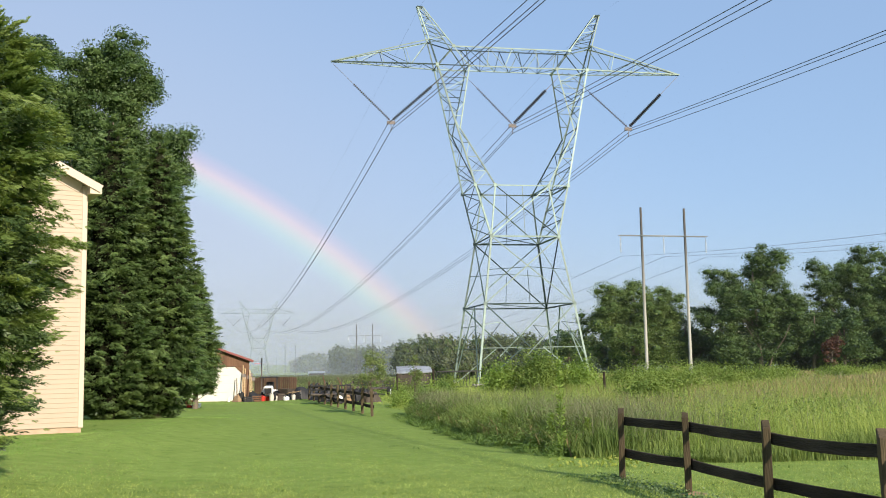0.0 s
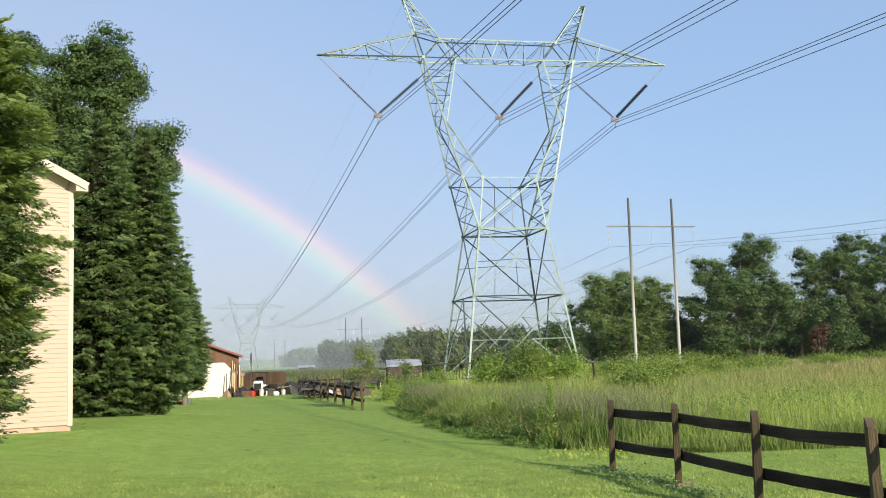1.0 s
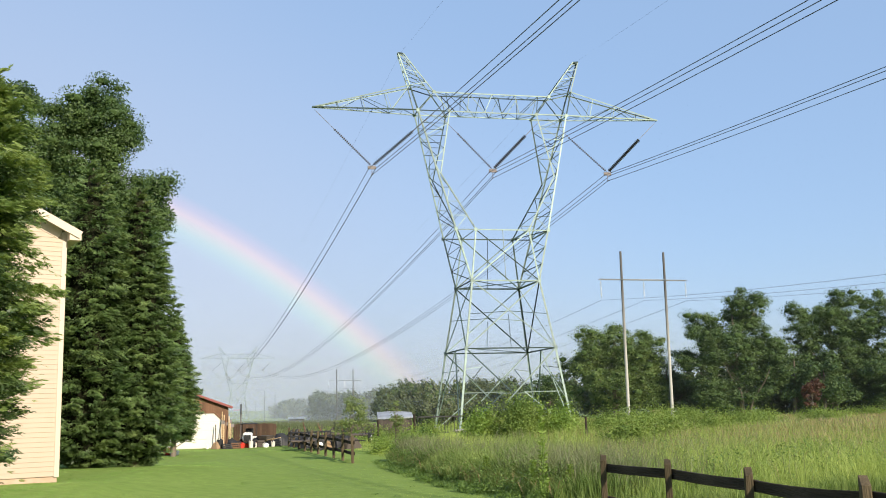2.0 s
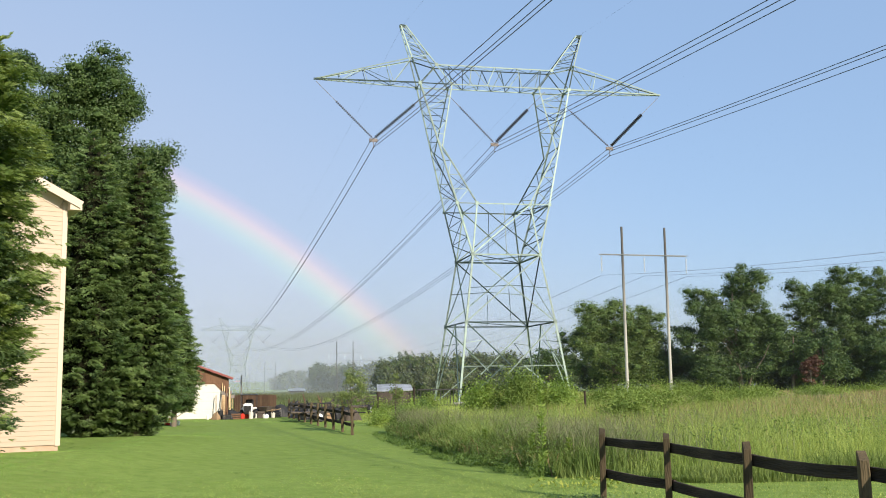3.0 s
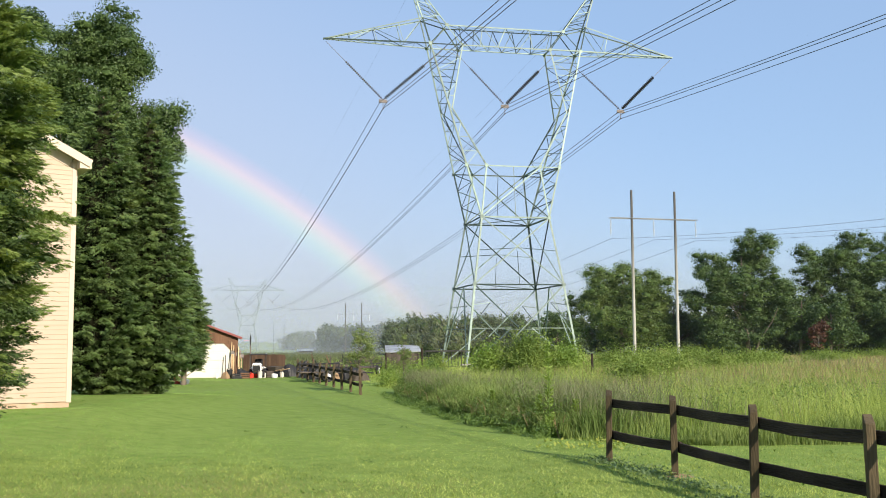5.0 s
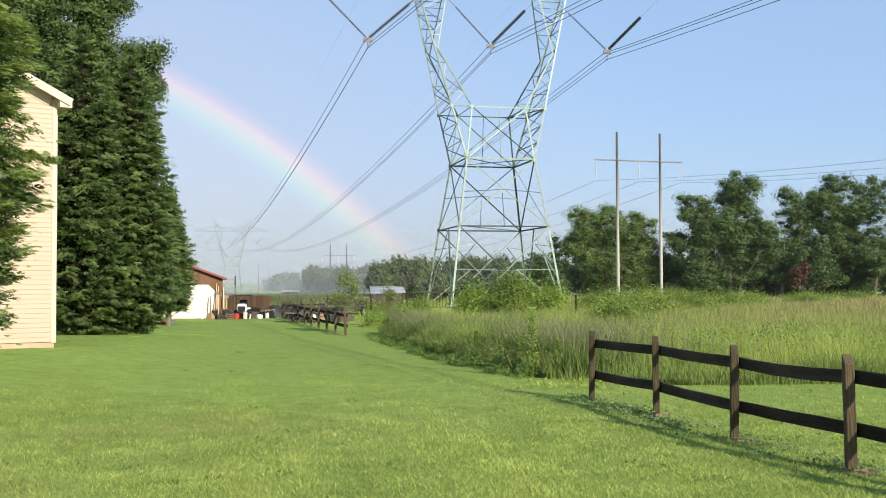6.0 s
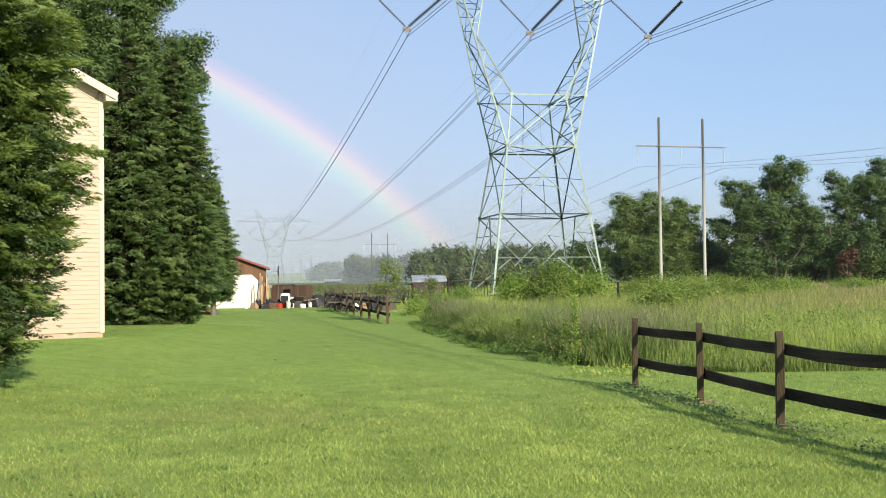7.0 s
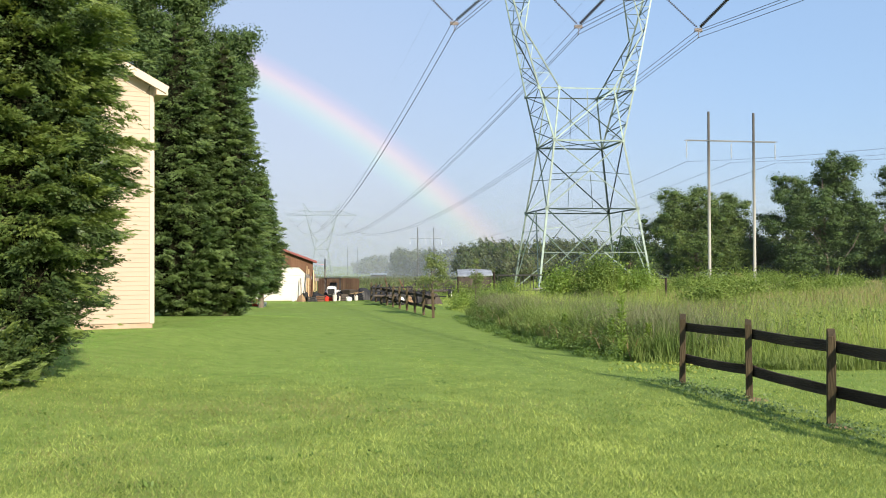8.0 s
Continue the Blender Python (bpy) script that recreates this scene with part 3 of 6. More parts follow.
# ---- wooden H-frame poles ----
def h_frame(x, y, z, turn, tall, wide=1.0, wood=M_POLE):
    f = base("utility_pole_frame", x, y, z, turn)
    for u in (-2.46 * wide, 2.46 * wide):
        bm = bmesh.new()
        tube(bm, [(u, 0, -1), (u, 0, tall * 0.5), (u, 0, tall)], [0.17, 0.145, 0.115], 10)
        part("pole", bm, wood, f, "weathered round wooden pole")
    for v in (-0.24, 0.24):
        part("crossbeam", box_mesh(-4.96 * wide, 4.96 * wide, v - 0.04, v + 0.04, tall - 2.965, tall - 2.875, 0.015), M_BEAM, f)
    for u in (-4.84 * wide, 0.0, 4.84 * wide):
        bm = bmesh.new()
        tube(bm, [(u, 0, tall - 2.9), (u, 0, tall - 4.85)], [0.015, 0.015], 5)
        for k in range(12):
            bmesh.ops.create_cone(bm, cap_ends=True, segments=8, radius1=0.11, radius2=0.04, depth=0.07, matrix=Matrix.Translation((u, 0, tall - 3.25 - 0.12 * k)))
        part("insulator_string", bm, M_GREYROOF, f, "grey insulator string")
    return tagged(f, "wooden H-frame utility pole pair with a crossbeam and hanging insulators", "utility pole", "wooden pole frames")


H1, H2, H3 = Vector((22.7, 101, -0.75)), Vector((-21.0, 260, -2.1)), Vector((-68.0, 437, -4.4))
H_TURN = 15.4
for h, tall, wide in ((H1, 17.55, 1.0), (H2, 13.4, 0.875), (H3, 13.6, 0.92), (Vector((-121, 700, -4.6)), 11.5, 0.92)):
    h_frame(*h, H_TURN, tall, wide, M_POLE if h.y < 200 else M_POLE2)
for u in (-4.84, 0.0, 4.84):
    p = place(H1, H_TURN, u, 0, 12.5)
    q = place(H2, H_TURN, u * 0.875, 0, 8.5)
    wire(p, q, 2.6, 0.016, 24, label="thin grey cable sagging between wooden poles")
    wire(q, place(H3, H_TURN, u * 0.92, 0, 8.7), 3.0, 0.016, 24, label="thin grey cable sagging between wooden poles")
    wire(p, p + Vector((math.sin(radians(H_TURN)), -math.cos(radians(H_TURN)), 0)) * 160, 3.6, 0.012, 32, label="thin grey cable sagging between wooden poles")


# ---- rail fences ----
FENCE_TURN = 14.6


def fence_run(name_label, posts, tall, group, rails=(0.83, 0.38), sink=0.0, wobble=0.012):
    """Posts at the given places; boards on their far side."""
    f = base("rail_fence", *posts[0])
    rng = np.random.default_rng(7)
    o = Vector(f.location)
    tops = []
    for x, y in posts:
        z = ground_z(x, y) - sink
        tops.append(Vector((x, y, z)))
        bm = bmesh.new()
        vs = box(bm, -0.075, 0.075, -0.045, 0.045, -0.4, tall, 0.0)
        for v in vs:        # a slanting, worn top
            if v.co.z > 0:
                v.co.z += 0.075 * (v.co.x > 0) + rng.uniform(-0.01, 0.015)
        bmesh.ops.subdivide_edges(bm, edges=[e for e in bm.edges if abs(e.verts[0].co.z - e.verts[1].co.z) > 0.5], cuts=4)
        for v in bm.verts:
            v.co.x += rng.uniform(-1, 1) * 0.004
            v.co.y += rng.uniform(-1, 1) * 0.004
        bmesh.ops.bevel(bm, geom=list(bm.edges), offset=0.007, segments=1, affect="EDGES")
        ob = part("post", bm, M_POST, f)
        ob.matrix_local = Matrix.Translation(tops[-1] - o) @ pose(0, 0, 0, rng.uniform(-1.2, 1.2), rng.uniform(-1.5, 1.5), FENCE_TURN + 62)
    for a, b in zip(tops, tops[1:]):
        d = b - a
        for h in rails:
            bm = bmesh.new()
            box(bm, -0.06, d.length + 0.06, -0.02, 0.02, -0.065, 0.065)
            bmesh.ops.subdivide_edges(bm, edges=[e for e in bm.edges if abs(e.verts[0].co.x - e.verts[1].co.x) > 0.5], cuts=5)
            sag = rng.uniform(0.005, 0.03)
            for v in bm.verts:
                t = v.co.x / d.length
                v.co.z += -sag * 4 * t * (1 - t) + rng.uniform(-0.004, 0.004)
                v.co.y += rng.uniform(-1, 1) * 0.005
            bmesh.ops.bevel(bm, geom=[e for e in bm.edges], offset=0.004, segments=1, affect="EDGES")
            ob = part("rail", bm, M_FENCE, f)
            n = Vector((d.y, -d.x, 0)).normalized() * 0.07
            ob.matrix_local = Matrix.Translation(a - o + n + Vector((0, 0, h + rng.uniform(-wobble, wobble)))) @ d.to_track_quat("X", "Z").to_matrix().to_4x4()
    return tagged(f, name_label, "fence", group)


NEAR_POSTS = ((5.14, 5.1), (4.60, 7.2), (4.06, 9.31), (3.60, 11.35), (3.26, 13.65), (2.71, 15.60))
fence_run("dark-stained two-rail wooden fence at the lawn's edge", NEAR_POSTS, 1.05, "rail fences", (0.925, 0.43), 0.035)
fence_run("dark two-rail wooden fence far down the lawn", [(-3.15 - 0.6 * k, 42.6 + 2.2 * k) for k in range(10)], 1.08, "rail fences", (0.86, 0.40))


# ---- the house ----
def make_house():
    """A gable end of cream siding; local x to the right along the gable wall, y into the house."""
    W, D, H, RISE, TURN = 9.0, 9.0, 6.16, 2.25, 33.0
    hs = base("house", -9.06, 24.9, -0.02, TURN)     # its corner
    roof_a = math.atan2(RISE, W / 2)
    bm = bmesh.new()
    for x0, x1, y0, y1 in ((-W, 0, 0, 0.2), (-W, 0, D - 0.2, D), (-W, -W + 0.2, 0.2, D - 0.2), (-0.2, 0, 0.2, D - 0.2)):
        box(bm, x0, x1, y0, y1, 0.19, H)
    v = [bm.verts.new(p) for p in ((-W, 0, H), (0, 0, H), (-W / 2, 0, H + RISE), (-W, 0.2, H), (0, 0.2, H), (-W / 2, 0.2, H + RISE))]
    for q in ((0, 1, 2), (5, 4, 3), (0, 3, 4, 1), (1, 4, 5, 2), (2, 5, 3, 0)):
        bm.faces.new([v[k] for k in q])
    part("wall", bm, M_SIDING, hs)
    # brick foot
    bm = bmesh.new()
    for x0, x1, y0, y1 in ((-W + 0.02, -0.02, 0.02, 0.2), (-0.2, -0.02, 0.2, D - 0.02), (-W + 0.02, -W + 0.2, 0.2, D - 0.02), (-W + 0.2, -0.2, D - 0.2, D - 0.02)):
        box(bm, x0, x1, y0, y1, -0.5, 0.185)
    part("foundation", bm, M_BRICK, hs, "low buff brick foundation")
    # corner board
    part("corner_post", box_mesh(-0.10, 0.022, -0.024, 0.10, 0.17, H + 0.1, 0.006), M_TRIM, hs, "cream corner trim")
    # roof slabs with overhang, fascia, soffit
    OV, T, FR = 0.29, 0.08, 0.34
    for side in (0, 1):
        sl = (W / 2 + OV) / math.cos(roof_a)
        m = Matrix.Translation((-W / 2, 0, H + RISE + 0.16)) @ Matrix.Rotation(roof_a if not side else math.pi - roof_a, 4, "Y")
        bm = bmesh.new()
        box(bm, 0, sl, -FR, D + FR, -T / 2 if not side else -T / 2, T / 2)
        bmesh.ops.transform(bm, matrix=m, verts=bm.verts)
        part("roof", bm, M_SHINGLE, hs, "brown shingle roof")
        bm = bmesh.new()
        box(bm, 0, sl - 0.05, -FR, -0.03, *((-T / 2 - 0.035, -T / 2 - 0.005) if not side else (T / 2 + 0.005, T / 2 + 0.035)))
        bmesh.ops.transform(bm, matrix=m, verts=bm.verts)
        part("soffit", bm, M_TRIM, hs, "cream soffit")
        bm = bmesh.new()
        box(bm, 0, sl - 0.40, -0.028, 0.03, *((-T / 2 - 0.27, -T / 2 - 0.038) if not side else (T / 2 + 0.038, T / 2 + 0.27)))
        bmesh.ops.transform(bm, matrix=m, verts=bm.verts)
        part("frieze_board", bm, M_TRIM, hs, "cream frieze board")
        m2 = Matrix.Translation((-W / 2, -FR - 0.026, H + RISE + 0.16)) @ Matrix.Rotation(roof_a if not side else math.pi - roof_a, 4, "Y")
        bm = bmesh.new()
        box(bm, 0, sl, -0.014, 0.022, *((-0.13, 0.06) if not side else (-0.06, 0.13)))
        bmesh.ops.transform(bm, matrix=m2, verts=bm.verts)
        part("rake_board", bm, M_TRIM, hs, "cream rake board")
    eave_z = H + RISE - (W / 2 + OV) * math.tan(roof_a)
    bm = bmesh.new()      # boxed eave with its return on the gable
    vs = [(0.0, eave_z + 0.0), (OV, eave_z + 0.0), (OV, eave_z + 0.14), (0.0, eave_z + 0.14 + OV * math.tan(roof_a))]
    a = [bm.verts.new((x, -FR, z)) for x, z in vs]
    b = [bm.verts.new((x, D + FR, z)) for x, z in vs]
    for k in range(4):
        bm.faces.new((a[k], b[k], b[(k + 1) % 4], a[(k + 1) % 4]))
    bm.faces.new(a)
    bm.faces.new(b[::-1])
    bmesh.ops.recalc_face_normals(bm, faces=bm.faces)
    part("eave_box", bm, M_TRIM, hs, "boxed cream eave")
    # the lapped siding, course by course
    step, n = 0.118, int((H + RISE - 0.25) / 0.118)
    for k in range(n):
        z = 0.195 + k * step
        half = W if z < H else W * (1 - (z + step - H) / RISE)
        if half < 0.5:
            break
        bm = bmesh.new()
        x0, x1 = -W / 2 - half / 2 + 0.02, -W / 2 + half / 2 - 0.10 * (z < H)
        prof = ((-0.011, z), (-0.013, z + 0.01), (-0.004, z + step), (0.0, z + step), (0.0, z))
        p = [bm.verts.new((x0, y, q)) for y, q in prof]
        r = [bm.verts.new((x1, y, q)) for y, q in prof]
        for j in range(5):
            bm.faces.new((p[j], r[j], r[(j + 1) % 5], p[(j + 1) % 5]))
        bm.faces.new(p[::-1])
        bm.faces.new(r)
        part("siding_course", bm, M_SIDING, hs)
    return tagged(hs, "two-storey house clad in cream vinyl siding on brick foot", "house")


make_house()


# ---- conifers ----
def reach(profile, z):
    """Radius of a crown at the height z, from its outline in (height, radius)."""
    h, r = zip(*profile)
    return np.interp(z, h, r)


def plumes(rng, profile, boughs, per, blades, size, bough, thin, thick, squeeze, seed, hollow, ragged=0.72):
    """Feathery plumes at the ends of boughs, each a pad of flat fans, with a dark gap round it. Gives the boughs' tips, radii and the blades."""
    zs = np.linspace(profile[0][0], profile[-1][0], 300)
    area = np.cumsum(reach(profile, zs) + 0.12)
    z = np.interp((np.arange(boughs) + rng.uniform(0, 1, boughs)) / boughs * area[-1], area, zs)
    az = np.arange(boughs) * 2.39996 + rng.normal(0, 0.3, boughs)
    lumps = 1 + 0.07 * np.sin(az * 3 + z * 1.3 + seed) + 0.06 * np.sin(az * 5 - z * 2.9 + 2 * seed)
    r = np.maximum(reach(profile, z), 0.05) * lumps * rng.uniform(ragged, 1.03, boughs) * np.where(np.arange(boughs) % 9 == 5, 1.12, 1) * squeeze
    if hollow:      # an opening between the boughs
        off = np.abs((az - radians(hollow[0]) + math.pi) % math.tau - math.pi)
        r = np.where((off < 0.5) & (z > hollow[1]) & (z < hollow[2]), r * 0.8, r)
    top = profile[-1][0]
    o = np.stack([np.cos(az), np.sin(az), np.zeros(boughs)], 1)
    lat = np.stack([-o[:, 1], o[:, 0], np.zeros(boughs)], 1)
    up = np.array([0, 0, 1.0])
    tip = o * r[:, None] + up * z[:, None]
    rise = rng.normal(0.02, 0.2, boughs) + 1.3 * smooth(top - 1.6, top, z)
    go = unit(o + lat * rng.normal(0, 0.55, boughs)[:, None] + up * rise[:, None])
    L0 = bough * rng.uniform(0.65, 1.35, boughs) * (0.6 + 0.4 * np.clip(r / max(q for _, q in profile), 0, 1))
    n, k = boughs * per, np.repeat(np.arange(boughs), per)
    back = rng.uniform(0, 1, n) ** 0.9
    across = unit(np.cross(go, up))[k]
    face = unit(np.cross(across, go[k]) * 0.5 + o[k] * 0.95)          # the side of the pad that shows
    wide = rng.normal(0, 0.30, n) * (0.22 + 1.1 * back)
    p = tip[k] - go[k] * (back * L0[k])[:, None] + across * (wide * L0[k])[:, None] + face * (rng.normal(0, thick, n) * L0[k])[:, None]
    p[:, 2] -= 0.45 * L0[k] * wide ** 2 + 0.16 * L0[k] * (1 - back) ** 2
    p[:, 2] = np.maximum(p[:, 2], 0.06)
    d = unit(go[k] * 1.1 + across * (wide * 2.0 + rng.normal(0, 0.2, n))[:, None] + rng.normal(size=(n, 3)) * 0.12 - up * 0.16 + face * 0.10)
    side = unit(np.cross(d, face + rng.normal(size=(n, 3)) * 0.5))
    lift = np.cross(side, d)
    L = size * rng.uniform(0.6, 1.3, n)
    vs = []
    for j in range(blades):
        f = j / (blades - 1)
        ang = (1 if j % 2 else -1) * rng.uniform(0.40, 0.85, n) * (1 - 0.75 * f)
        e = d * np.cos(ang)[:, None] + side * np.sin(ang)[:, None] + lift * rng.normal(0, 0.14, n)[:, None]
        s = p + d * (L * 0.75 * f)[:, None] - up * (0.07 * L * f ** 2)[:, None]
        ln = (L * (0.50 - 0.20 * f) * rng.uniform(0.8, 1.2, n))[:, None]
        wd = unit(np.cross(e, lift + rng.normal(size=(n, 3)) * 0.25)) * ln * thin
        vs.append(np.stack([s + e * ln * 0.1 + wd, s + e * ln * 0.1 - wd, s + e * ln * 1.05 - up * 0.06 * ln], 1))
    return tip, r, np.stack(vs, 1).reshape(-1, 3)


def conifer(x, y, profile, boughs, per, material, seed, label, blades=8, size=0.2, bough=0.6, inner=0.6, thin=0.09, thick=0.10, hollow=None, ragged=0.72, skirt=0.0):
    """Cypress: a trunk, boughs, plumes of fresh sprays outside and of older ones further in, darkened for shade.
    profile: its outline in (height, radius).
    """
    rng = np.random.default_rng(seed)
    t = base("cypress_tree", x, y, None, 0)
    tall, radius = profile[-1][0], max(q for _, q in profile)
    bm = bmesh.new()
    tube(bm, [(0, 0, -0.3), (0.03, 0, tall * 0.3), (0, 0.03, tall * 0.7), (0, 0, tall * 0.97)], [radius * 0.12, radius * 0.09, radius * 0.05, 0.02], 9)
    part("trunk", bm, M_BARK, t)
    tip, r, v = plumes(rng, profile, boughs, per, blades, size, bough, thin, thick, 1.0, seed, hollow, ragged)
    if skirt:       # low down most fresh sprays go, so the dark old ones stand for shade
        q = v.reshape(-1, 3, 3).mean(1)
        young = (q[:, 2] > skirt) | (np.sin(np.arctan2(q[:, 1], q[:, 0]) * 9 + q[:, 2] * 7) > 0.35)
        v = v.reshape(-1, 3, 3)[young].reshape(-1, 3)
    for i in range(0, boughs, max(1, boughs // 24)):
        bm = bmesh.new()
        q = tip[i] * (0.78, 0.78, 1) - np.array([0, 0, 0.06])
        tube(bm, [(0, 0, max(0.1, q[2] - 0.45 * r[i])), tuple(q * (0.5, 0.5, 1) - np.array([0, 0, 0.22 * r[i]])), tuple(q)], [0.03, 0.018, 0.006], 5)
        part("bough", bm, M_BARK, t)
    soup("crown", v, np.arange(len(v)).reshape(-1, 3), 3, material, t)
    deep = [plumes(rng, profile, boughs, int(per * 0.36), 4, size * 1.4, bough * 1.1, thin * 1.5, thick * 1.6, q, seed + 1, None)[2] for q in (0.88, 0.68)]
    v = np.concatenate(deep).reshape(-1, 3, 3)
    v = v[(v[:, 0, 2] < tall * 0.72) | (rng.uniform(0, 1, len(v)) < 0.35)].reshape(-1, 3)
    soup("older_shaded_sprays", v, np.arange(len(v)).reshape(-1, 3), 3, M_OLD_SHADE, t, "older dark green sprays, darkened for the shade inside the crown")
    # an added close hull inside; its near-black colour stands for shade among the twigs
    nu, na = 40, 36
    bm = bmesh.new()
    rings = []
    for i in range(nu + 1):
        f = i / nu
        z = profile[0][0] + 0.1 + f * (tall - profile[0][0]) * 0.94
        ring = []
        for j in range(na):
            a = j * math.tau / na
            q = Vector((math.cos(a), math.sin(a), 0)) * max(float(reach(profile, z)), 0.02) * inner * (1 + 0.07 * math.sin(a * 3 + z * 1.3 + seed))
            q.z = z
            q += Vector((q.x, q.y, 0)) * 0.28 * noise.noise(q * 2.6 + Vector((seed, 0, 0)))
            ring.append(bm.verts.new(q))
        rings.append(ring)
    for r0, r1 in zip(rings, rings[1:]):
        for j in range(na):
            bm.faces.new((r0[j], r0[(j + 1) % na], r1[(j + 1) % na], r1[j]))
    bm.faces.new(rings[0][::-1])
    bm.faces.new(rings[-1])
    part("inner_shade", bm, M_INNER, t, "near-black hull standing for the shade inside the crown")
    return tagged(t, label, "conifer tree", "conifers beside the house")


NEAR_CROWN = [(0.25, 0.35), (0.5, 0.62), (0.7, 0.92), (1.0, 1.14), (1.45, 1.28), (2.0, 1.36), (2.6, 1.48), (3.3, 1.62), (3.7, 1.46), (4.1, 1.32), (4.4, 1.42), (4.75, 1.62), (5.6, 1.52), (6.2, 1.25), (6.6, 0.8), (7.3, 0.06)]
conifer(-6.85, 13.6, NEAR_CROWN, 330, 190, M_CEDAR, 3, "dense green cypress tree with drooping feathery sprays beside the house", 8, 0.105, 0.60, 0.4, 0.19, 0.13, (-63, 0.5, 2.1), 0.8, 1.7)
conifer(-6.95, 12.75, [(0.05, 0.5), (0.4, 0.62), (0.8, 0.5), (1.1, 0.05)], 40, 150, M_CEDAR, 31, "low cypress shoot spreading over the lawn", 8, 0.105, 0.42, 0.3, 0.19, 0.12)
REAR_CROWN = [(0.1, 0.75), (0.45, 1.05), (0.8, 1.5), (1.3, 1.8), (2.2, 1.8), (3.0, 1.72), (4.6, 1.52), (6.8, 1.24), (8.0, 1.0), (9.0, 0.68), (10.2, 0.05)]
conifer(-11.6, 34.3, [(z * 1.05, r * 1.15) for z, r in REAR_CROWN], 430, 66, M_CEDAR2, 5, "tall dark green cypress tree standing behind the house", 5, 0.16, 0.5, 0.45, 0.24, 0.16)
conifer(-10.2, 35.2, REAR_CROWN, 380, 66, M_CEDAR2, 8, "tall dark green cypress tree with lowest boughs touching the lawn", 5, 0.16, 0.46, 0.45, 0.24, 0.16)
conifer(-13.3, 53.0, [(0.9, 1.0), (2.4, 1.35), (4.0, 1.1), (6.0, 0.65), (7.6, 0.05)], 200, 40, M_CEDAR2, 15, "dark cypress with a bare lower trunk beyond the others", 5, 0.24, 0.5, 0.55, 0.22, 0.2)


# ---- broad-leaved trees ----
def broad_tree(x, y, tall, lobes, clumps, per, leaf, material, seed, label, trunk=0.3, spread=0.75, kind_name="oak_tree", category="tree", bare=0.0, group="broad-leaved trees", z=None):
    """lobes: (dx, dy, height of the centre, radius, half height) of the masses of the crown."""
    rng = np.random.default_rng(seed)
    t = base(kind_name, x, y, z, 0)
    lob = np.array(lobes, float)
    bulge = unit(rng.normal(size=(len(lob) * 6, 3)))       # smaller masses that break the outline of the large ones
    k = np.repeat(np.arange(len(lob)), 6)
    small = np.concatenate([lob[k, :3] + bulge * lob[k][:, (3, 3, 4)] * 0.82, lob[k, 3:] * rng.uniform(0.28, 0.5, (len(k), 1))], 1)
    lob = np.concatenate([lob * (1, 1, 1, 0.86, 0.86), small])
    wt = lob[:, 3] ** 2
    pick = rng.choice(len(lob), clumps, p=wt / wt.sum())
    d = unit(rng.normal(size=(clumps, 3)))
    rad = rng.uniform(0.25, 1.0, clumps) ** 0.45
    c = lob[pick, :3] + d * rad[:, None] * np.stack([lob[pick, 3], lob[pick, 3], lob[pick, 4]], 1)
    c[:, 2] = np.maximum(c[:, 2], 0.6)
    bm = bmesh.new()
    lean = rng.normal(0, 0.03, 2) * tall
    heart = np.array([lob[:len(lobes), 0].mean() * 0.6 + lean[0], lob[:len(lobes), 1].mean() * 0.6 + lean[1], tall * 0.66])
    tube(bm, [(0, 0, -0.4), (0, 0, 0.4), tuple(heart * (0.5, 0.5, 0.45)), tuple(heart), (heart[0], heart[1], tall * 0.74)], [trunk * 1.5, trunk * 1.1, trunk * 0.8, trunk * 0.4, trunk * 0.1], 9)
    part("trunk", bm, M_BARK, t)
    for i in range(0, clumps, max(1, clumps // 20)):
        bm = bmesh.new()
        q = c[i]
        f = float(np.clip(q[2] / tall - 0.28, 0.16, 0.8))
        s = heart * (f / 0.66 if f < 0.66 else 1.0) * (0.6 if f < 0.3 else 1, 0.6 if f < 0.3 else 1, 1)
        s = np.array([s[0], s[1], min(f * tall, q[2] - 0.2)])
        m = (s + q) / 2 + rng.normal(0, 0.04, 3) * tall * 0.3
        tube(bm, [tuple(s), tuple(m), tuple(q)], [trunk * 0.26, trunk * 0.14, trunk * 0.04], 6)
        part("limb", bm, M_BARK, t)
    cs = rng.uniform(0.6, 1.3, clumps) * spread
    g = unit(rng.normal(size=(clumps, per, 3))) * rng.uniform(0.2, 1, (clumps, per, 1)) ** 0.5 * (0.95, 0.95, 0.64)
    pts = (c[:, None, :] + g * cs[:, None, None]).reshape(-1, 3)
    v, fcs = leaf_soup(rng, pts, leaf, flat=0.9, aspect=0.62, out=g.reshape(-1, 3) / (0.95, 0.95, 0.64), corners=3)
    soup("crown", v, fcs, 3, material, t)
    # dark lumps stand for the clumps' inner shade and close the gaps
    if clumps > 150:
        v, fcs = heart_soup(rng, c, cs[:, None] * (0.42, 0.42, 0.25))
        soup("inner_shade", v, fcs, 3, M_SHADY, t, "dark lumps standing for the shade inside the crown")
    return tagged(t, label, category, group)


# the tall trees behind the house
broad_tree(-15.9, 46, 18.8, [(-0.5, 0, 15.2, 2.2, 2.9), (0.8, 0, 16.2, 1.5, 2.0), (0.3, 0, 12.0, 2.5, 2.6), (3.6, -1, 12.2, 0.8, 0.9), (3.0, -1, 10.7, 1.3, 1.6), (2.2, -1, 9.6, 1.4, 1.6), (0, 0, 8.5, 1.6, 1.8)], 380, 340, 0.125, M_OAK2, 11,
           "tall green leafy tree rising behind the conifers", 0.26, 0.8)
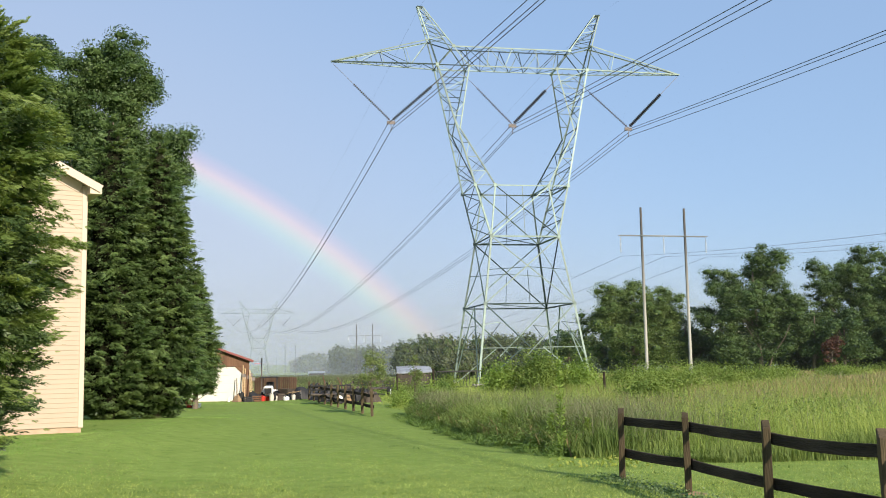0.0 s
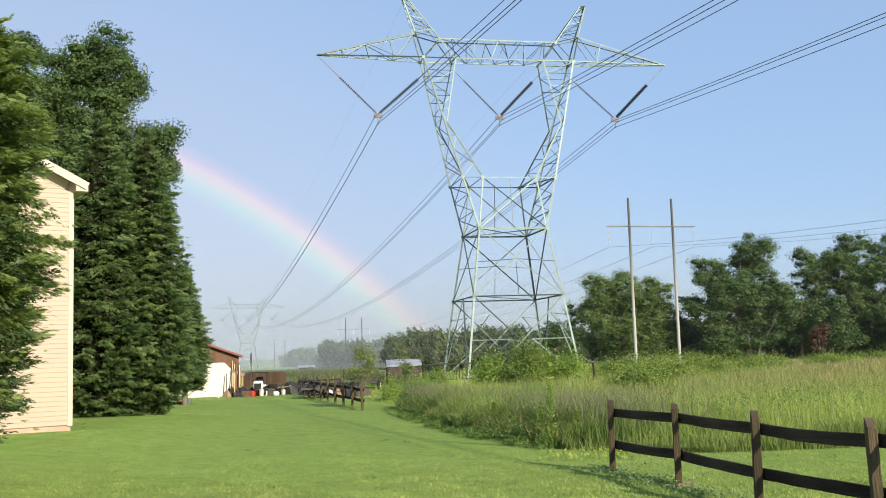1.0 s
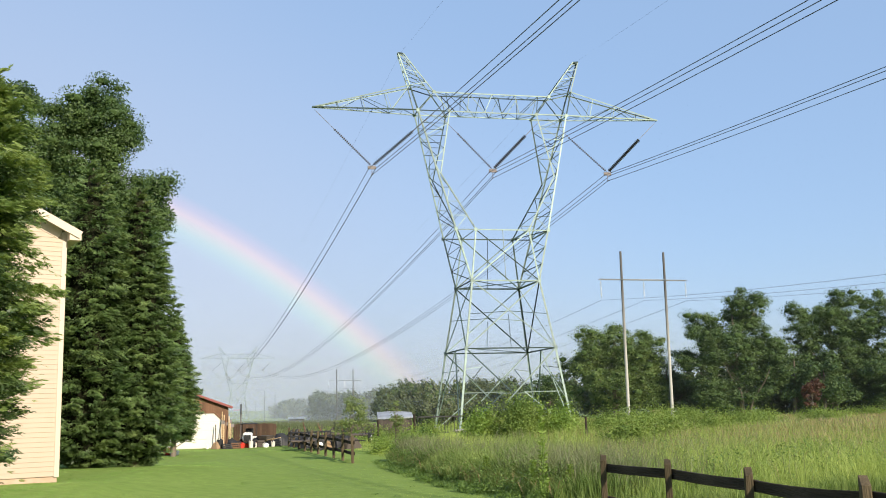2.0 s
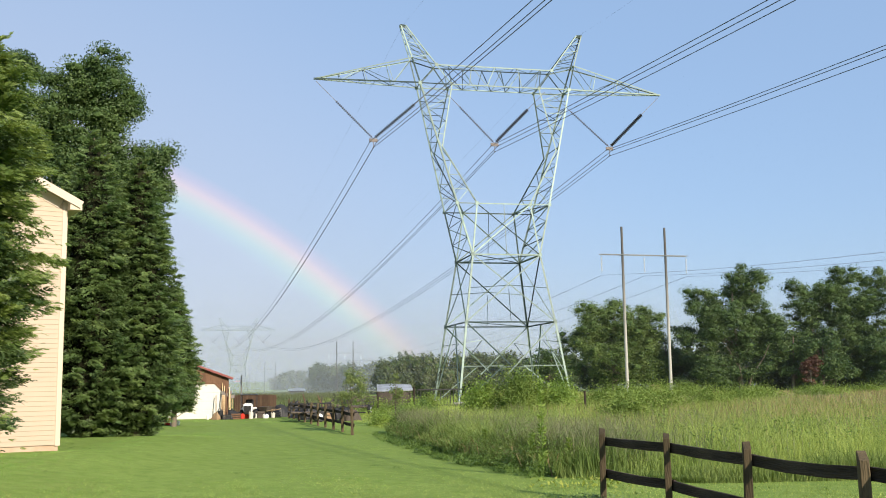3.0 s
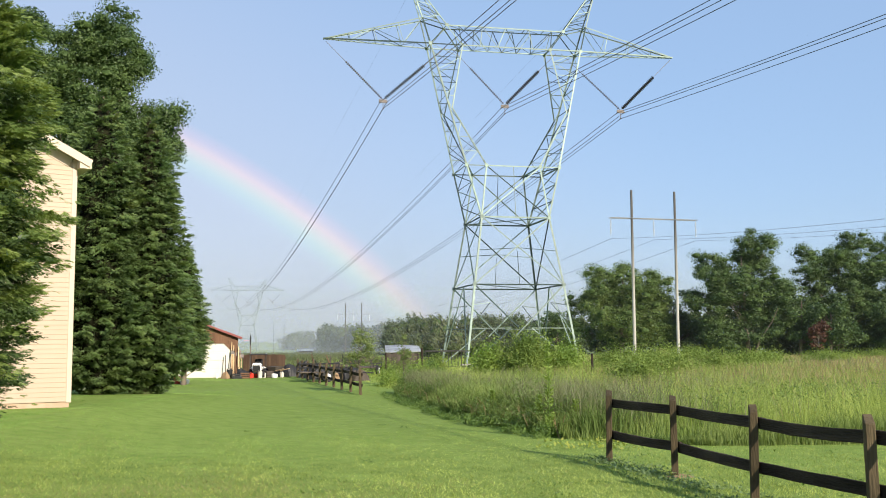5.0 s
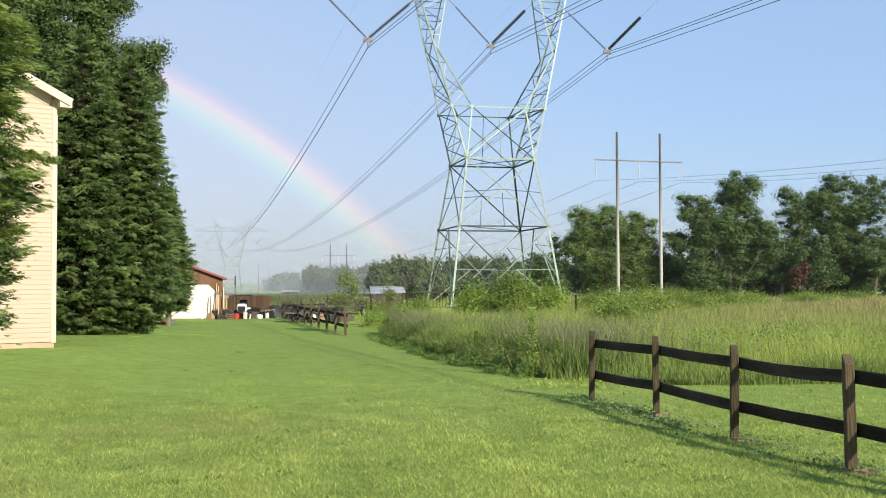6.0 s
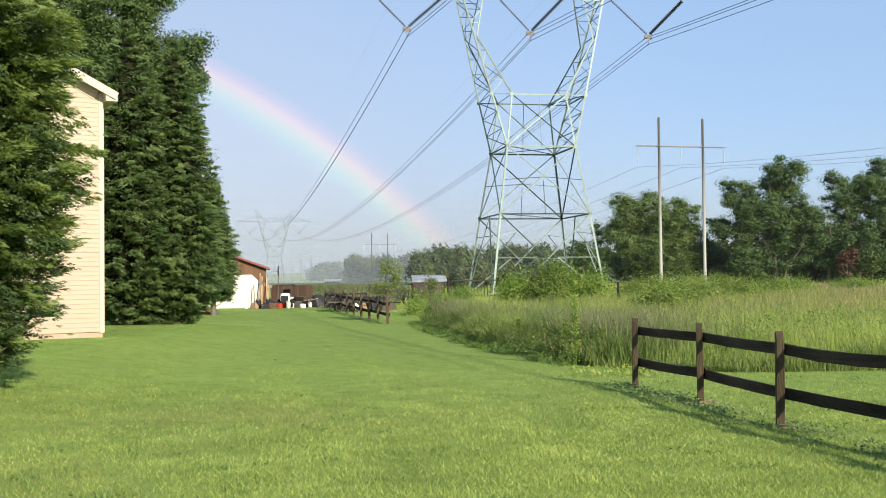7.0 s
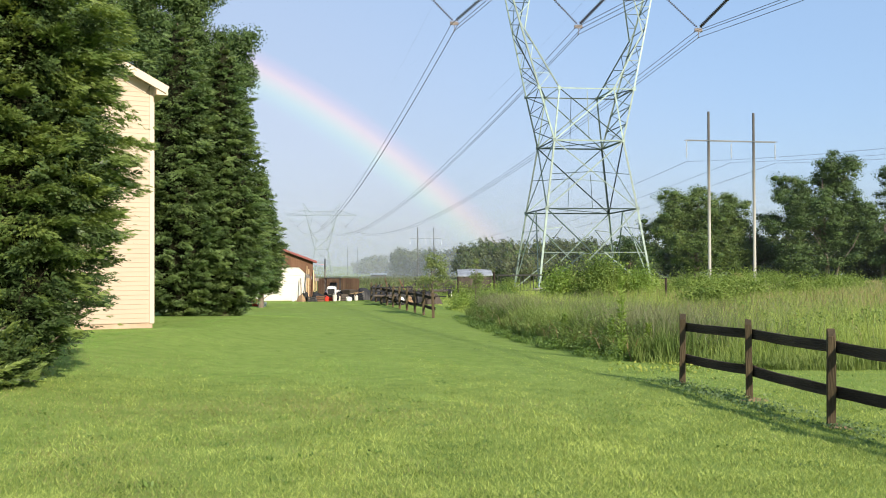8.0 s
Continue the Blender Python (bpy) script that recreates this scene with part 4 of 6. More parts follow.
broad_tree(-20.0, 47, 19.3, [(0, 0, 16.5, 1.4, 2.4), (1.2, 0, 13.2, 1.8, 2.6), (-1.5, 0, 12, 2.2, 3.0), (1, 0, 9, 1.4, 2.0)], 220, 260, 0.13, M_OAK2, 12, "tall green leafy tree rising behind the house", 0.26, 0.8)
# trees along the far side of the field
broad_tree(26.6, 140, 15.2, [(-2.2, 0, 10.2, 3.5, 3.4), (0.3, 0, 8.8, 3.8, 4.0), (3.2, 0, 9.2, 3.8, 3.6), (-5.0, 0, 6.2, 3.0, 3.0), (0.5, 0, 4.4, 5.6, 3.2), (5.2, 0, 4.4, 2.8, 2.6), (-2.6, 0, 7.4, 3.6, 3.0), (3.0, 0, 6.6, 3.6, 3.0)], 540, 170, 0.22, M_OAK, 21, "round green leafy tree at the far edge of the field", 0.4, 1.35)
forked = broad_tree(42.9, 135, 19.0, [(-4.7, 0, 12.45, 2.5, 2.2), (1.6, 0, 14.05, 2.9, 3.2), (0.2, 0, 11.5, 3.0, 2.8), (-1.0, 0, 8.86, 4.5, 3.4), (-5.2, 0, 6.79, 3.4, 3.0), (2.8, 0, 6.79, 4.5, 3.2), (-4.0, 0, 3.39, 3.0, 2.2), (-2.6, 0, 10.2, 2.8, 2.6), (4.2, 0, 9.4, 2.6, 2.8), (1.0, 0, 4.2, 4.0, 2.4)], 520, 180, 0.22, M_OAK2, 22,
           "tall dark leafy tree with an uneven crown and forked trunk", 0.3, 1.35)
for path in (((0.3, -1.2, -0.3), (1.0, -1.6, 2.2), (2.4, -2.6, 4.6), (3.0, -3.4, 6.4)), ((-0.2, -1.2, -0.3), (-0.5, -1.8, 2.0), (-0.9, -2.4, 3.6))):
    bm = bmesh.new()
    tube(bm, list(path), [0.15, 0.11, 0.07, 0.04][:len(path)], 7)
    part("limb", bm, M_BARK, forked, "bare forked limb")
broad_tree(56.8, 138, 20.0, [(0.4, 0, 14.81, 2.7, 2.8), (-3.8, 0, 12.62, 2.3, 2.5), (3.6, 0, 13.53, 3.0, 3.5), (0, 0, 8.23, 4.8, 4.2), (-2.5, 0, 5.0, 4.0, 3.2), (3.6, 0, 6.4, 4.0, 4.0), (0.6, 0, 11.6, 3.2, 2.6)], 480, 180, 0.22, M_OAK2, 23,
           "tall dark leafy tree with open, drooping boughs", 0.4, 1.35)
broad_tree(66.5, 137, 18.5, [(-1, 0, 13.5, 4, 4), (3, 0, 10, 4.5, 5), (0, 0, 6, 5, 4), (-4.5, 0, 9.5, 3.5, 4.0), (-5.0, 0, 4.5, 4.0, 3.0)], 360, 160, 0.23, M_OAK2, 24, "tall green leafy tree at the end of the field", 0.45, 1.15)
for k, (x, y, tall, r) in enumerate(((49.6, 134, 10.5, 3.2), (36.0, 146, 10.0, 2.8), (52.5, 131, 8.0, 2.8), (20.0, 165, 8.0, 3.6), (61, 131, 7.5, 3.0))):
    broad_tree(x, y, tall, [(0, 0, tall * 0.62, r, tall * 0.33), (r * 0.4, 0, tall * 0.36, r, tall * 0.28)], 110, 100, 0.30, M_OAK2, 40 + k,
               "smaller green leafy tree in the field's hedge", 0.22, 1.0)
broad_tree(49.0, 126, 4.4, [(0, 0, 2.6, 1.3, 1.9)], 50, 40, 0.3, M_SUMAC, 60, "rust-red leaved shrub at the field's far edge", 0.1, 0.55, "sumac_shrub", "shrub", group="")


def far_woods():
    """The hazy line of trees across the distance, one mass of leaf clumps."""
    rng = np.random.default_rng(77)
    pts, sizes, outs, hearts, radii = [], [], [], [], []
    def row(x0, y0, x1, y1, n, h0, h1, per, s):
        for k in range(n):
            t = (k + rng.uniform(-0.3, 0.3)) / n
            x, y = x0 + (x1 - x0) * t, y0 + (y1 - y0) * t + rng.normal(0, 4)
            h = h0 + (h1 - h0) * t
            h *= rng.uniform(0.75, 1.15)
            r = h * rng.uniform(0.28, 0.42)
            z = ground_z(x, y)
            m = rng.integers(4, 7)
            for _ in range(m):
                c = np.array([x + rng.normal(0, r * 0.45), y + rng.normal(0, r * 0.4), z + h * rng.uniform(0.35, 0.78)])
                d = unit(rng.normal(size=(per, 3))) * (rng.uniform(0.3, 1, per) ** 0.4)[:, None]
                q = c + d * np.array([r * 0.62, r * 0.62, h * 0.25]) * (1 + 0.25 * np.sin(d[:, :1] * 9 + d[:, 2:] * 7))
                hearts.append(c)
                radii.append((r * 0.46, r * 0.46, h * 0.18))
                pts.append(q)
                outs.append(d)
                sizes.append(np.full(per, s))
            low = rng.uniform(-1, 1, (per // 2, 3)) * (r, r * 0.5, h * 0.22) + (x, y, z + h * 0.2)
            pts.append(low)
            outs.append(low - (x, y, z))
            sizes.append(np.full(per // 2, s))
    row(-8, 200, 16, 205, 17, 8.4, 9.2, 420, 0.38)
    row(-9, 196, 16, 200, 18, 4.6, 5.0, 260, 0.38)
    row(12, 200, 36, 190, 14, 8.4, 8.0, 220, 0.42)
    row(12, 196, 36, 186, 16, 4.4, 4.4, 160, 0.42)
    row(32, 160, 84, 152, 16, 8.5, 10.5, 130, 0.7)
    row(24, 152, 86, 143, 36, 5.2, 5.6, 70, 0.55)
    row(34, 145, 82, 139, 34, 2.8, 3.2, 80, 0.45)
    row(-44, 390, -6, 330, 24, 10.5, 11.5, 220, 0.75)
    row(-62, 470, -30, 400, 12, 9.0, 10.5, 140, 1.1)
    row(-98, 640, -70, 520, 16, 6.0, 9.5, 120, 1.4)
    row(-5, 114, 13, 117, 20, 2.0, 2.5, 130, 0.24)
    row(40, 151, 72, 150, 22, 4.2, 4.5, 90, 0.5)
    p, s = np.concatenate(pts), np.concatenate(sizes)
    v, f = leaf_soup(rng, p, s, flat=0.9, aspect=0.8, out=np.concatenate(outs), corners=3)
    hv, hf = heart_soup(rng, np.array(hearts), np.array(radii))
    tagged(soup("far_woods_shade", hv, hf, 3, M_SHADY), "dark lumps standing for the shade inside the distant woods", "woods", kind="stuff")
    tagged(soup("far_woods", v, f, 3, M_WOODS), "distant green woods in the morning haze", "woods", kind="stuff")


far_woods()


# ---- bushes, weeds and grass ----
def bush(x, y, w, tall, clumps, per, leaf, material, seed, label, name="bush", group="bushes by the tower", spread=0.35):
    rng = np.random.default_rng(seed)
    b = base(name, x, y)
    az, u = rng.uniform(0, math.tau, clumps), rng.uniform(0, 1, clumps) ** 0.6
    ang = rng.uniform(0.05, 1.5, clumps)
    rr = 0.75 + 0.25 * np.sin(az * 3 + seed) + 0.15 * rng.normal(size=clumps)
    c = np.stack([np.cos(az) * np.cos(ang) * w * rr * u, np.sin(az) * np.cos(ang) * w * 0.8 * rr * u, np.sin(ang) * tall * rr * (0.35 + 0.65 * u)], 1)
    for i in range(0, clumps, max(1, clumps // 10)):
        bm = bmesh.new()
        q = c[i]
        tube(bm, [(q[0] * 0.15, q[1] * 0.15, -0.1), tuple(q * (0.5, 0.5, 0.6)), tuple(q)], [0.03, 0.02, 0.008], 5)
        part("stem", bm, M_BARK, b)
    g = rng.normal(size=(clumps, per, 3))
    pts = (c[:, None, :] + g * spread).reshape(-1, 3)
    pts[:, 2] = np.maximum(pts[:, 2], 0.05)
    v, f = leaf_soup(rng, pts, leaf, flat=1.2, aspect=0.6, out=g.reshape(-1, 3), corners=3)
    soup("foliage", v, f, 3, material, b)
    return tagged(b, label, "bush", group)


bush(5.7, 60, 1.9, 2.5, 340, 60, 0.14, M_BRAMBLE, 1, "leafy bright green bush before the tower's foot", spread=0.30)
bush(3.4, 61, 1.7, 1.95, 150, 60, 0.14, M_VINE, 2, "low bright green bush overgrown with vines")
bush(8.1, 60, 1.3, 1.8, 130, 60, 0.14, M_VINE, 3, "low bright green bush overgrown with vines")
for k, (x, y, w, tall) in enumerate(((14.5, 74, 3.0, 1.5), (19, 84, 3.5, 1.6), (24, 92, 3.6, 1.4), (11.5, 66, 2.0, 1.3), (33, 101, 4, 0.6), (41, 104, 4, 0.45), (29, 112, 4, 0.9), (50, 112, 4.5, 0.45), (9.5, 47, 2.2, 1.15), (13.0, 55, 2.6, 1.2), (17.5, 62, 3.0, 1.2), (22.0, 70, 3.2, 1.0), (27, 80, 3.4, 0.7), (11.0, 82, 3, 1.5), (36, 90, 3.6, 0.5))):
    bush(x, y, w, tall, 120, 70, 0.12, M_BRAMBLE, 70 + k, "low bramble thicket in the field", "bramble", "brambles", 0.4)


def blades(rng, x, y, height, width, bend, segs=2):
    """Upright bent blades as triangles: verts, faces."""
    n = len(x)
    az = rng.uniform(0, math.tau, n)
    la = rng.uniform(0, math.tau, n)
    b = np.stack([x, y, ground_np(x, y) - 0.01], 1)
    s = np.stack([np.cos(az), np.sin(az), np.zeros(n)], 1) * (width / 2)[:, None]
    l = np.stack([np.cos(la), np.sin(la), np.zeros(n)], 1) * (bend * height)[:, None]
    up = np.array([0, 0, 1.0])
    if segs == 1:
        v = np.stack([b - s, b + s, b + l + up * height[:, None]], 1).reshape(-1, 3)
        return v, np.arange(3 * n).reshape(-1, 3)
    m = b + l * 0.3 + up * (height * 0.6)[:, None]
    tip = b + l + up * (height * np.sqrt(np.clip(1 - (bend * 0.8) ** 2, 0.2, 1)))[:, None]
    v = np.stack([b - s, b + s, m + s * 0.8, m - s * 0.8, tip], 1).reshape(-1, 3)
    i = np.arange(n)[:, None] * 5
    f = np.concatenate([i + (0, 1, 2), i + (0, 2, 3), i + (3, 2, 4)], 1).reshape(-1, 3)
    return v, f


def scatter(rng, n, y0, y1, left, right, power):
    """Random places between two borders, thinning with distance."""
    y = np.exp(rng.uniform(math.log(y0), math.log(y1), n)) if power == 0 else y0 * (1 + rng.uniform(0, 1, n) * ((y1 / y0) ** power - 1)) ** (1 / power)
    a, b = left(y), right(y)
    return a + (b - a) * rng.uniform(0, 1, n), y


def lawn():
    rng = np.random.default_rng(5)
    x, y = scatter(rng, 620000, 5.8, 64, lambda y: -np.minimum(3.5 + 0.42 * y, 15), lambda y: np.minimum(edge_x(y) + 0.4, 3 + 0.42 * y), -0.8)
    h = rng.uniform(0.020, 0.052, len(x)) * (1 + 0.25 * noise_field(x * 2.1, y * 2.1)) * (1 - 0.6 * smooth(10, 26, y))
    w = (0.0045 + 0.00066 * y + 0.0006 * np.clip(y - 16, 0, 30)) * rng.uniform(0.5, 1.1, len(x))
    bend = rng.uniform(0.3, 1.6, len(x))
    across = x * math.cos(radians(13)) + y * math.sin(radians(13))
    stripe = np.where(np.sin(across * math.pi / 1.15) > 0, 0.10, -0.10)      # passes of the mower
    # the brighter-lit near lawn is put into colour: fewer pale blades with distance
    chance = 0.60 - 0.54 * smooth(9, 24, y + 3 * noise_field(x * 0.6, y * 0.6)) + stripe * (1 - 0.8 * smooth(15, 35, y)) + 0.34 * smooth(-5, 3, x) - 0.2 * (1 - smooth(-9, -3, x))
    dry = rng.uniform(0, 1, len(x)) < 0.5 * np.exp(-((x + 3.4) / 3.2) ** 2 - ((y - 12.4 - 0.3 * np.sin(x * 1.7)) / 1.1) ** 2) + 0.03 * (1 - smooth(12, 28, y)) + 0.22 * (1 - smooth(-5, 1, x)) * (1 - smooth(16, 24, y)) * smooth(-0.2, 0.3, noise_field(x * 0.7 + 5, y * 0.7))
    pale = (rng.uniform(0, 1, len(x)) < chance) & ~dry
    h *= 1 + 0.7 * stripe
    # near dark blades also stand for the shade between blades
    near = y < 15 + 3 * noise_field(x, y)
    cx, cy = scatter(rng, 80, 7.5, 30, lambda y: -np.minimum(2.5 + 0.3 * y, 12), lambda y: np.minimum(edge_x(y) - 0.3, 3 + 0.4 * y), -0.2)
    px = (cx[:, None] + rng.normal(0, 0.09, (80, 14))).ravel()
    py = (cy[:, None] + rng.normal(0, 0.05, (80, 14))).ravel()
    v, f = leaf_soup(rng, np.stack([px, py, ground_np(px, py) + rng.uniform(0.015, 0.05, len(px))], 1), 0.045, flat=1.5, aspect=0.5)
    tagged(soup("lawn_weeds", v, f, 4, M_WEED), "low dark green weeds dotted through the lawn", "weeds", kind="stuff")
    for name, mat, k, label in (("lawn_grass", M_LAWN, ~pale & ~dry & ~near, "short mown green lawn grass"), ("dark_lawn_grass", M_LAWN4, ~pale & ~dry & near, "short mown dark green lawn grass"), ("pale_lawn_grass", M_LAWN2, pale, "short mown pale green lawn grass"),
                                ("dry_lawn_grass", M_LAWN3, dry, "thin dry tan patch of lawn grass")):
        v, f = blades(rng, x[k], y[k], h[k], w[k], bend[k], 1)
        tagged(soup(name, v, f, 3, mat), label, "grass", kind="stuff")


def along_fence():
    """Clover and bare soil at the foot of the near fence."""
    rng = np.random.default_rng(17)
    n = 5200
    t = rng.uniform(-0.1, 1.05, n)
    x = 5.14 - 2.43 * t - 0.10 + rng.normal(0, 0.22, n)
    y = 5.1 + 10.5 * t + rng.normal(0, 0.1, n)
    keep = noise_field(x * 3.1, y * 2.3) > -0.15
    x, y = x[keep], y[keep]
    v, f = leaf_soup(rng, np.stack([x, y, ground_np(x, y) + rng.uniform(0.02, 0.07, len(x))], 1), 0.034, flat=2.0, aspect=0.8)
    tagged(soup("clover", v, f, 4, M_CLOVER), "grey-green clover growing along the fence", "clover", kind="stuff")
    bm = bmesh.new()
    for px, py in NEAR_POSTS[1:5]:
        px, py = px + 0.06, py - 0.05
        c = bm.verts.new((px, py, ground_z(px, py) + 0.045))
        ring = [bm.verts.new((px + math.cos(a) * q, py + math.sin(a) * q, ground_z(px, py) + 0.004)) for a, q in ((j * math.tau / 14, rng.uniform(0.11, 0.21)) for j in range(14))]
        for j in range(14):
            bm.faces.new((c, ring[j], ring[(j + 1) % 14]))
    tagged(part("bare_soil", bm, M_SOIL), "bare reddish soil round the feet of fence posts", "soil", kind="stuff")


def noise_field(x, y):
    return 0.5 * np.sin(x * 1.3 + 1.7 * np.sin(y * 0.7)) * np.sin(y * 1.1 + 1.3 * np.sin(x * 0.9)) + 0.3 * np.sin(x * 3.7 + y * 2.9) + 0.2 * np.sin(x * 0.31 - y * 0.23)


def field():
    rng = np.random.default_rng(6)
    right = lambda y: 14 + 0.55 * y
    x, y = scatter(rng, 258000, 17.4, 130, lambda y: edge_x(y) + 0.15, right, 0.25)
    nf = noise_field(x * 0.35, y * 0.35) + 0.3 * noise_field(x * 1.1, y * 1.1)
    rim = np.minimum(x - edge_x(y), 1.1 * (y - 17.6 - 0.5 * (1 - smooth(3, 8, x))) + 0.9 * noise_field(x * 0.9, y))       # how far inside the field
    h = rng.uniform(0.30, 1.05, len(x)) * (0.98 + 0.3 * nf) * (0.14 + 0.86 * smooth(-0.2, 2.8, rim)) * (1 - 0.55 * smooth(46, 60, y) * (1 - smooth(4, 9, x)) - 0.2 * smooth(62, 70, y) * (1 - smooth(-4, 0, x)) - 0.72 * smooth(52, 98, y) * smooth(11, 24, x))
    w = 0.002 + 0.00040 * y * rng.uniform(0.3, 1.1, len(x))
    bend = rng.uniform(0.1, 0.95, len(x))
    for name, k, segs in (("tall_grass", y < 36, 2), ("distant_tall_grass", y >= 36, 1)):
        v, f = blades(rng, x[k], y[k], h[k], w[k], bend[k] * (1 if segs == 2 else 0.6), segs)
        tagged(soup(name, v, f, 3, M_TALL), "tall unmown green meadow grass", "grass", kind="stuff")
    x, y = scatter(rng, 48000, 20, 125, lambda y: edge_x(y) + 0.7, right, 0.4)
    keep = noise_field(x * 0.16 + 4, y * 0.16) + 0.020 * (y - 56) + 0.020 * (x - 14) > rng.uniform(-0.5, 0.7, len(x))
    keep &= x > 5
    x, y = x[keep], y[keep]
    h = rng.uniform(0.65, 1.0, len(x)) * (1 - 0.55 * smooth(52, 98, y) * smooth(9, 22, x))
    v, f = blades(rng, x, y, h, 0.004 + 0.0005 * y, rng.uniform(0.1, 0.5, len(x)))
    tagged(soup("seeding_grass", v, f, 3, M_SEED), "tan and reddish seeding meadow grass", "grass", kind="stuff")


def weeds():
    """The ragged border of the lawn: leafy weeds, wiry grass and a haze of seed heads."""
    rng = np.random.default_rng(9)
    n = 640
    y = 19.8 * (42 / 19.8) ** rng.uniform(0, 1, n)
    x = edge_x(y) + np.maximum(rng.normal(0.4, 0.65, n), -0.45)
    h = rng.uniform(0.35, 1.0, n) * (0.85 + 0.5 * noise_field(x * 0.8, y * 0.8)) * (0.25 + 0.75 * smooth(-0.3, 0.4, x - edge_x(y)))
    z = ground_np(x, y)
    lean = rng.normal(0, 0.2, (n, 2))
    per = 70
    t = rng.uniform(0.05, 1, (n, per))
    px = x[:, None] + lean[:, :1] * h[:, None] * t + rng.normal(0, 0.08, (n, per))
    py = y[:, None] + lean[:, 1:] * h[:, None] * t + rng.normal(0, 0.08, (n, per))
    pz = z[:, None] + h[:, None] * t
    pts = np.stack([px, py, pz], -1).reshape(-1, 3)
    v, f = leaf_soup(rng, pts, 0.06, flat=0.5, aspect=0.36, corners=3)
    tagged(soup("weeds", v, f, 3, M_WEED), "tall leafy green weeds along the lawn", "weeds", kind="stuff")
    n = 36000
    y = 19.6 * (44 / 19.6) ** rng.uniform(0, 1, n)
    x = edge_x(y) + np.abs(rng.normal(0, 1.0, n)) + 0.02
    y[::4] = 18.1 + np.abs(rng.normal(0, 0.5, len(y[::4])))       # along the turn behind the near fence
    x[::4] = np.maximum(rng.uniform(2.6, 13, len(y[::4])), edge_x(y[::4]))
    h = rng.uniform(0.2, 1.2, n) * np.where(np.arange(n) % 4, 1, 0.55) * (0.85 + 0.35 * noise_field(x * 0.8 + 3, y * 0.8)) * (0.45 + 0.55 * smooth(0, 0.9, x - edge_x(y)))
    v, f = blades(rng, x, y, h, 0.005 + 0.0005 * y, rng.uniform(0.05, 0.75, n))
    tagged(soup("border_grass", v, f, 3, M_BORDER), "wiry green grass along the lawn's border", "grass", kind="stuff")
    n = 1500
    y = 20 * (70 / 20) ** rng.uniform(0, 1, n)
    x = edge_x(y) + 0.8 + rng.uniform(0, 1, n) * (4 + 0.5 * y)
    keep = noise_field(x * 0.4 + 7, y * 0.25) > -0.15
    x, y = x[keep], y[keep]
    h = rng.uniform(0.3, 0.95, len(x))
    t = rng.uniform(0.1, 1, (len(x), 40))
    pts = np.stack([x[:, None] + rng.normal(0, 0.12, t.shape), y[:, None] + rng.normal(0, 0.12, t.shape), ground_np(x, y)[:, None] + h[:, None] * t], -1).reshape(-1, 3)
    v, f = leaf_soup(rng, pts, 0.075, flat=0.6, aspect=0.36, corners=3)
    tagged(soup("meadow_weeds", v, f, 3, M_WEED), "leafy weeds scattered through the meadow", "weeds", kind="stuff")
    n = 9000
    y = 20 * (44 / 20) ** rng.uniform(0, 1, n)
    x = edge_x(y) + np.abs(rng.normal(0, 1.6, n)) + 0.5
    keep = noise_field(x * 0.5 + 1, y * 0.3) > -0.25
    x, y = x[keep], y[keep]
    h = rng.uniform(0.8, 1.3, len(x))
    v, f = blades(rng, x, y, h, 0.003 + 0.00035 * y, rng.uniform(0.1, 0.6, len(x)))
    tagged(soup("purple_seed_grass", v, f, 3, M_PLUME), "fine purplish seed heads over the border grass", "grass", kind="stuff")
    n = 12000
    y = 26 * (85 / 26) ** rng.uniform(0, 1, n)
    x = edge_x(y) + 1.5 + rng.uniform(0, 1, n) * (10 + 0.5 * y)
    keep = noise_field(x * 0.22 + 2, y * 0.13) > rng.uniform(-0.1, 0.5, n)
    x, y = x[keep], y[keep]
    v, f = blades(rng, x, y, rng.uniform(0.7, 1.1, len(x)), 0.003 + 0.0004 * y, rng.uniform(0.1, 0.5, len(x)))
    tagged(soup("brown_seed_grass", v, f, 3, M_PLUME), "brownish seed heads in drifts over the meadow", "grass", kind="stuff")
    n = 46000
    y = rng.uniform(82, 330, n)
    x = rng.uniform(-46, 0, n) * (0.5 + y / 250) + 2
    keep = x < edge_x(y) + 6
    x, y = x[keep], y[keep]
    v, f = blades(rng, x, y, rng.uniform(0.15, 0.4, len(x)), 0.04 + 0.0008 * y, rng.uniform(0.1, 0.5, len(x)), 1)
    tagged(soup("distant_rough_grass", v, f, 3, M_ROUGH), "dull olive rough grass behind the yard", "grass", kind="stuff")
    n = 380
    y = 19.8 * (40 / 19.8) ** rng.uniform(0, 1, n)
    x = edge_x(y) + np.abs(rng.normal(0, 0.4, n))
    v, f = blades(rng, x, y, rng.uniform(0.3, 0.8, n), np.full(n, 0.014), rng.uniform(0.3, 1.0, n))
    tagged(soup("dry_stalks", v, f, 3, M_DRY), "dry tan stalks among the weeds", "weeds", kind="stuff")
    # low yellow-flowered weeds where the border meets the fence
    n = 150
    cx, cy = 2.7, 17.7
    a, r = rng.uniform(0, math.tau, n), np.sqrt(rng.uniform(0, 1, n))
    x, y = cx + np.cos(a) * r * 0.95, cy + np.sin(a) * r * 0.65
    pts = np.stack([x, y, ground_np(x, y) + rng.uniform(0.02, 0.16, n)], 1)
    v, f = leaf_soup(rng, pts, 0.07, flat=2.0, aspect=0.7)
    tagged(soup("flowering_weed_patch", v, f, 4, M_YELLOW), "low yellow-green flowering weeds at the fence end", "weeds", kind="stuff")


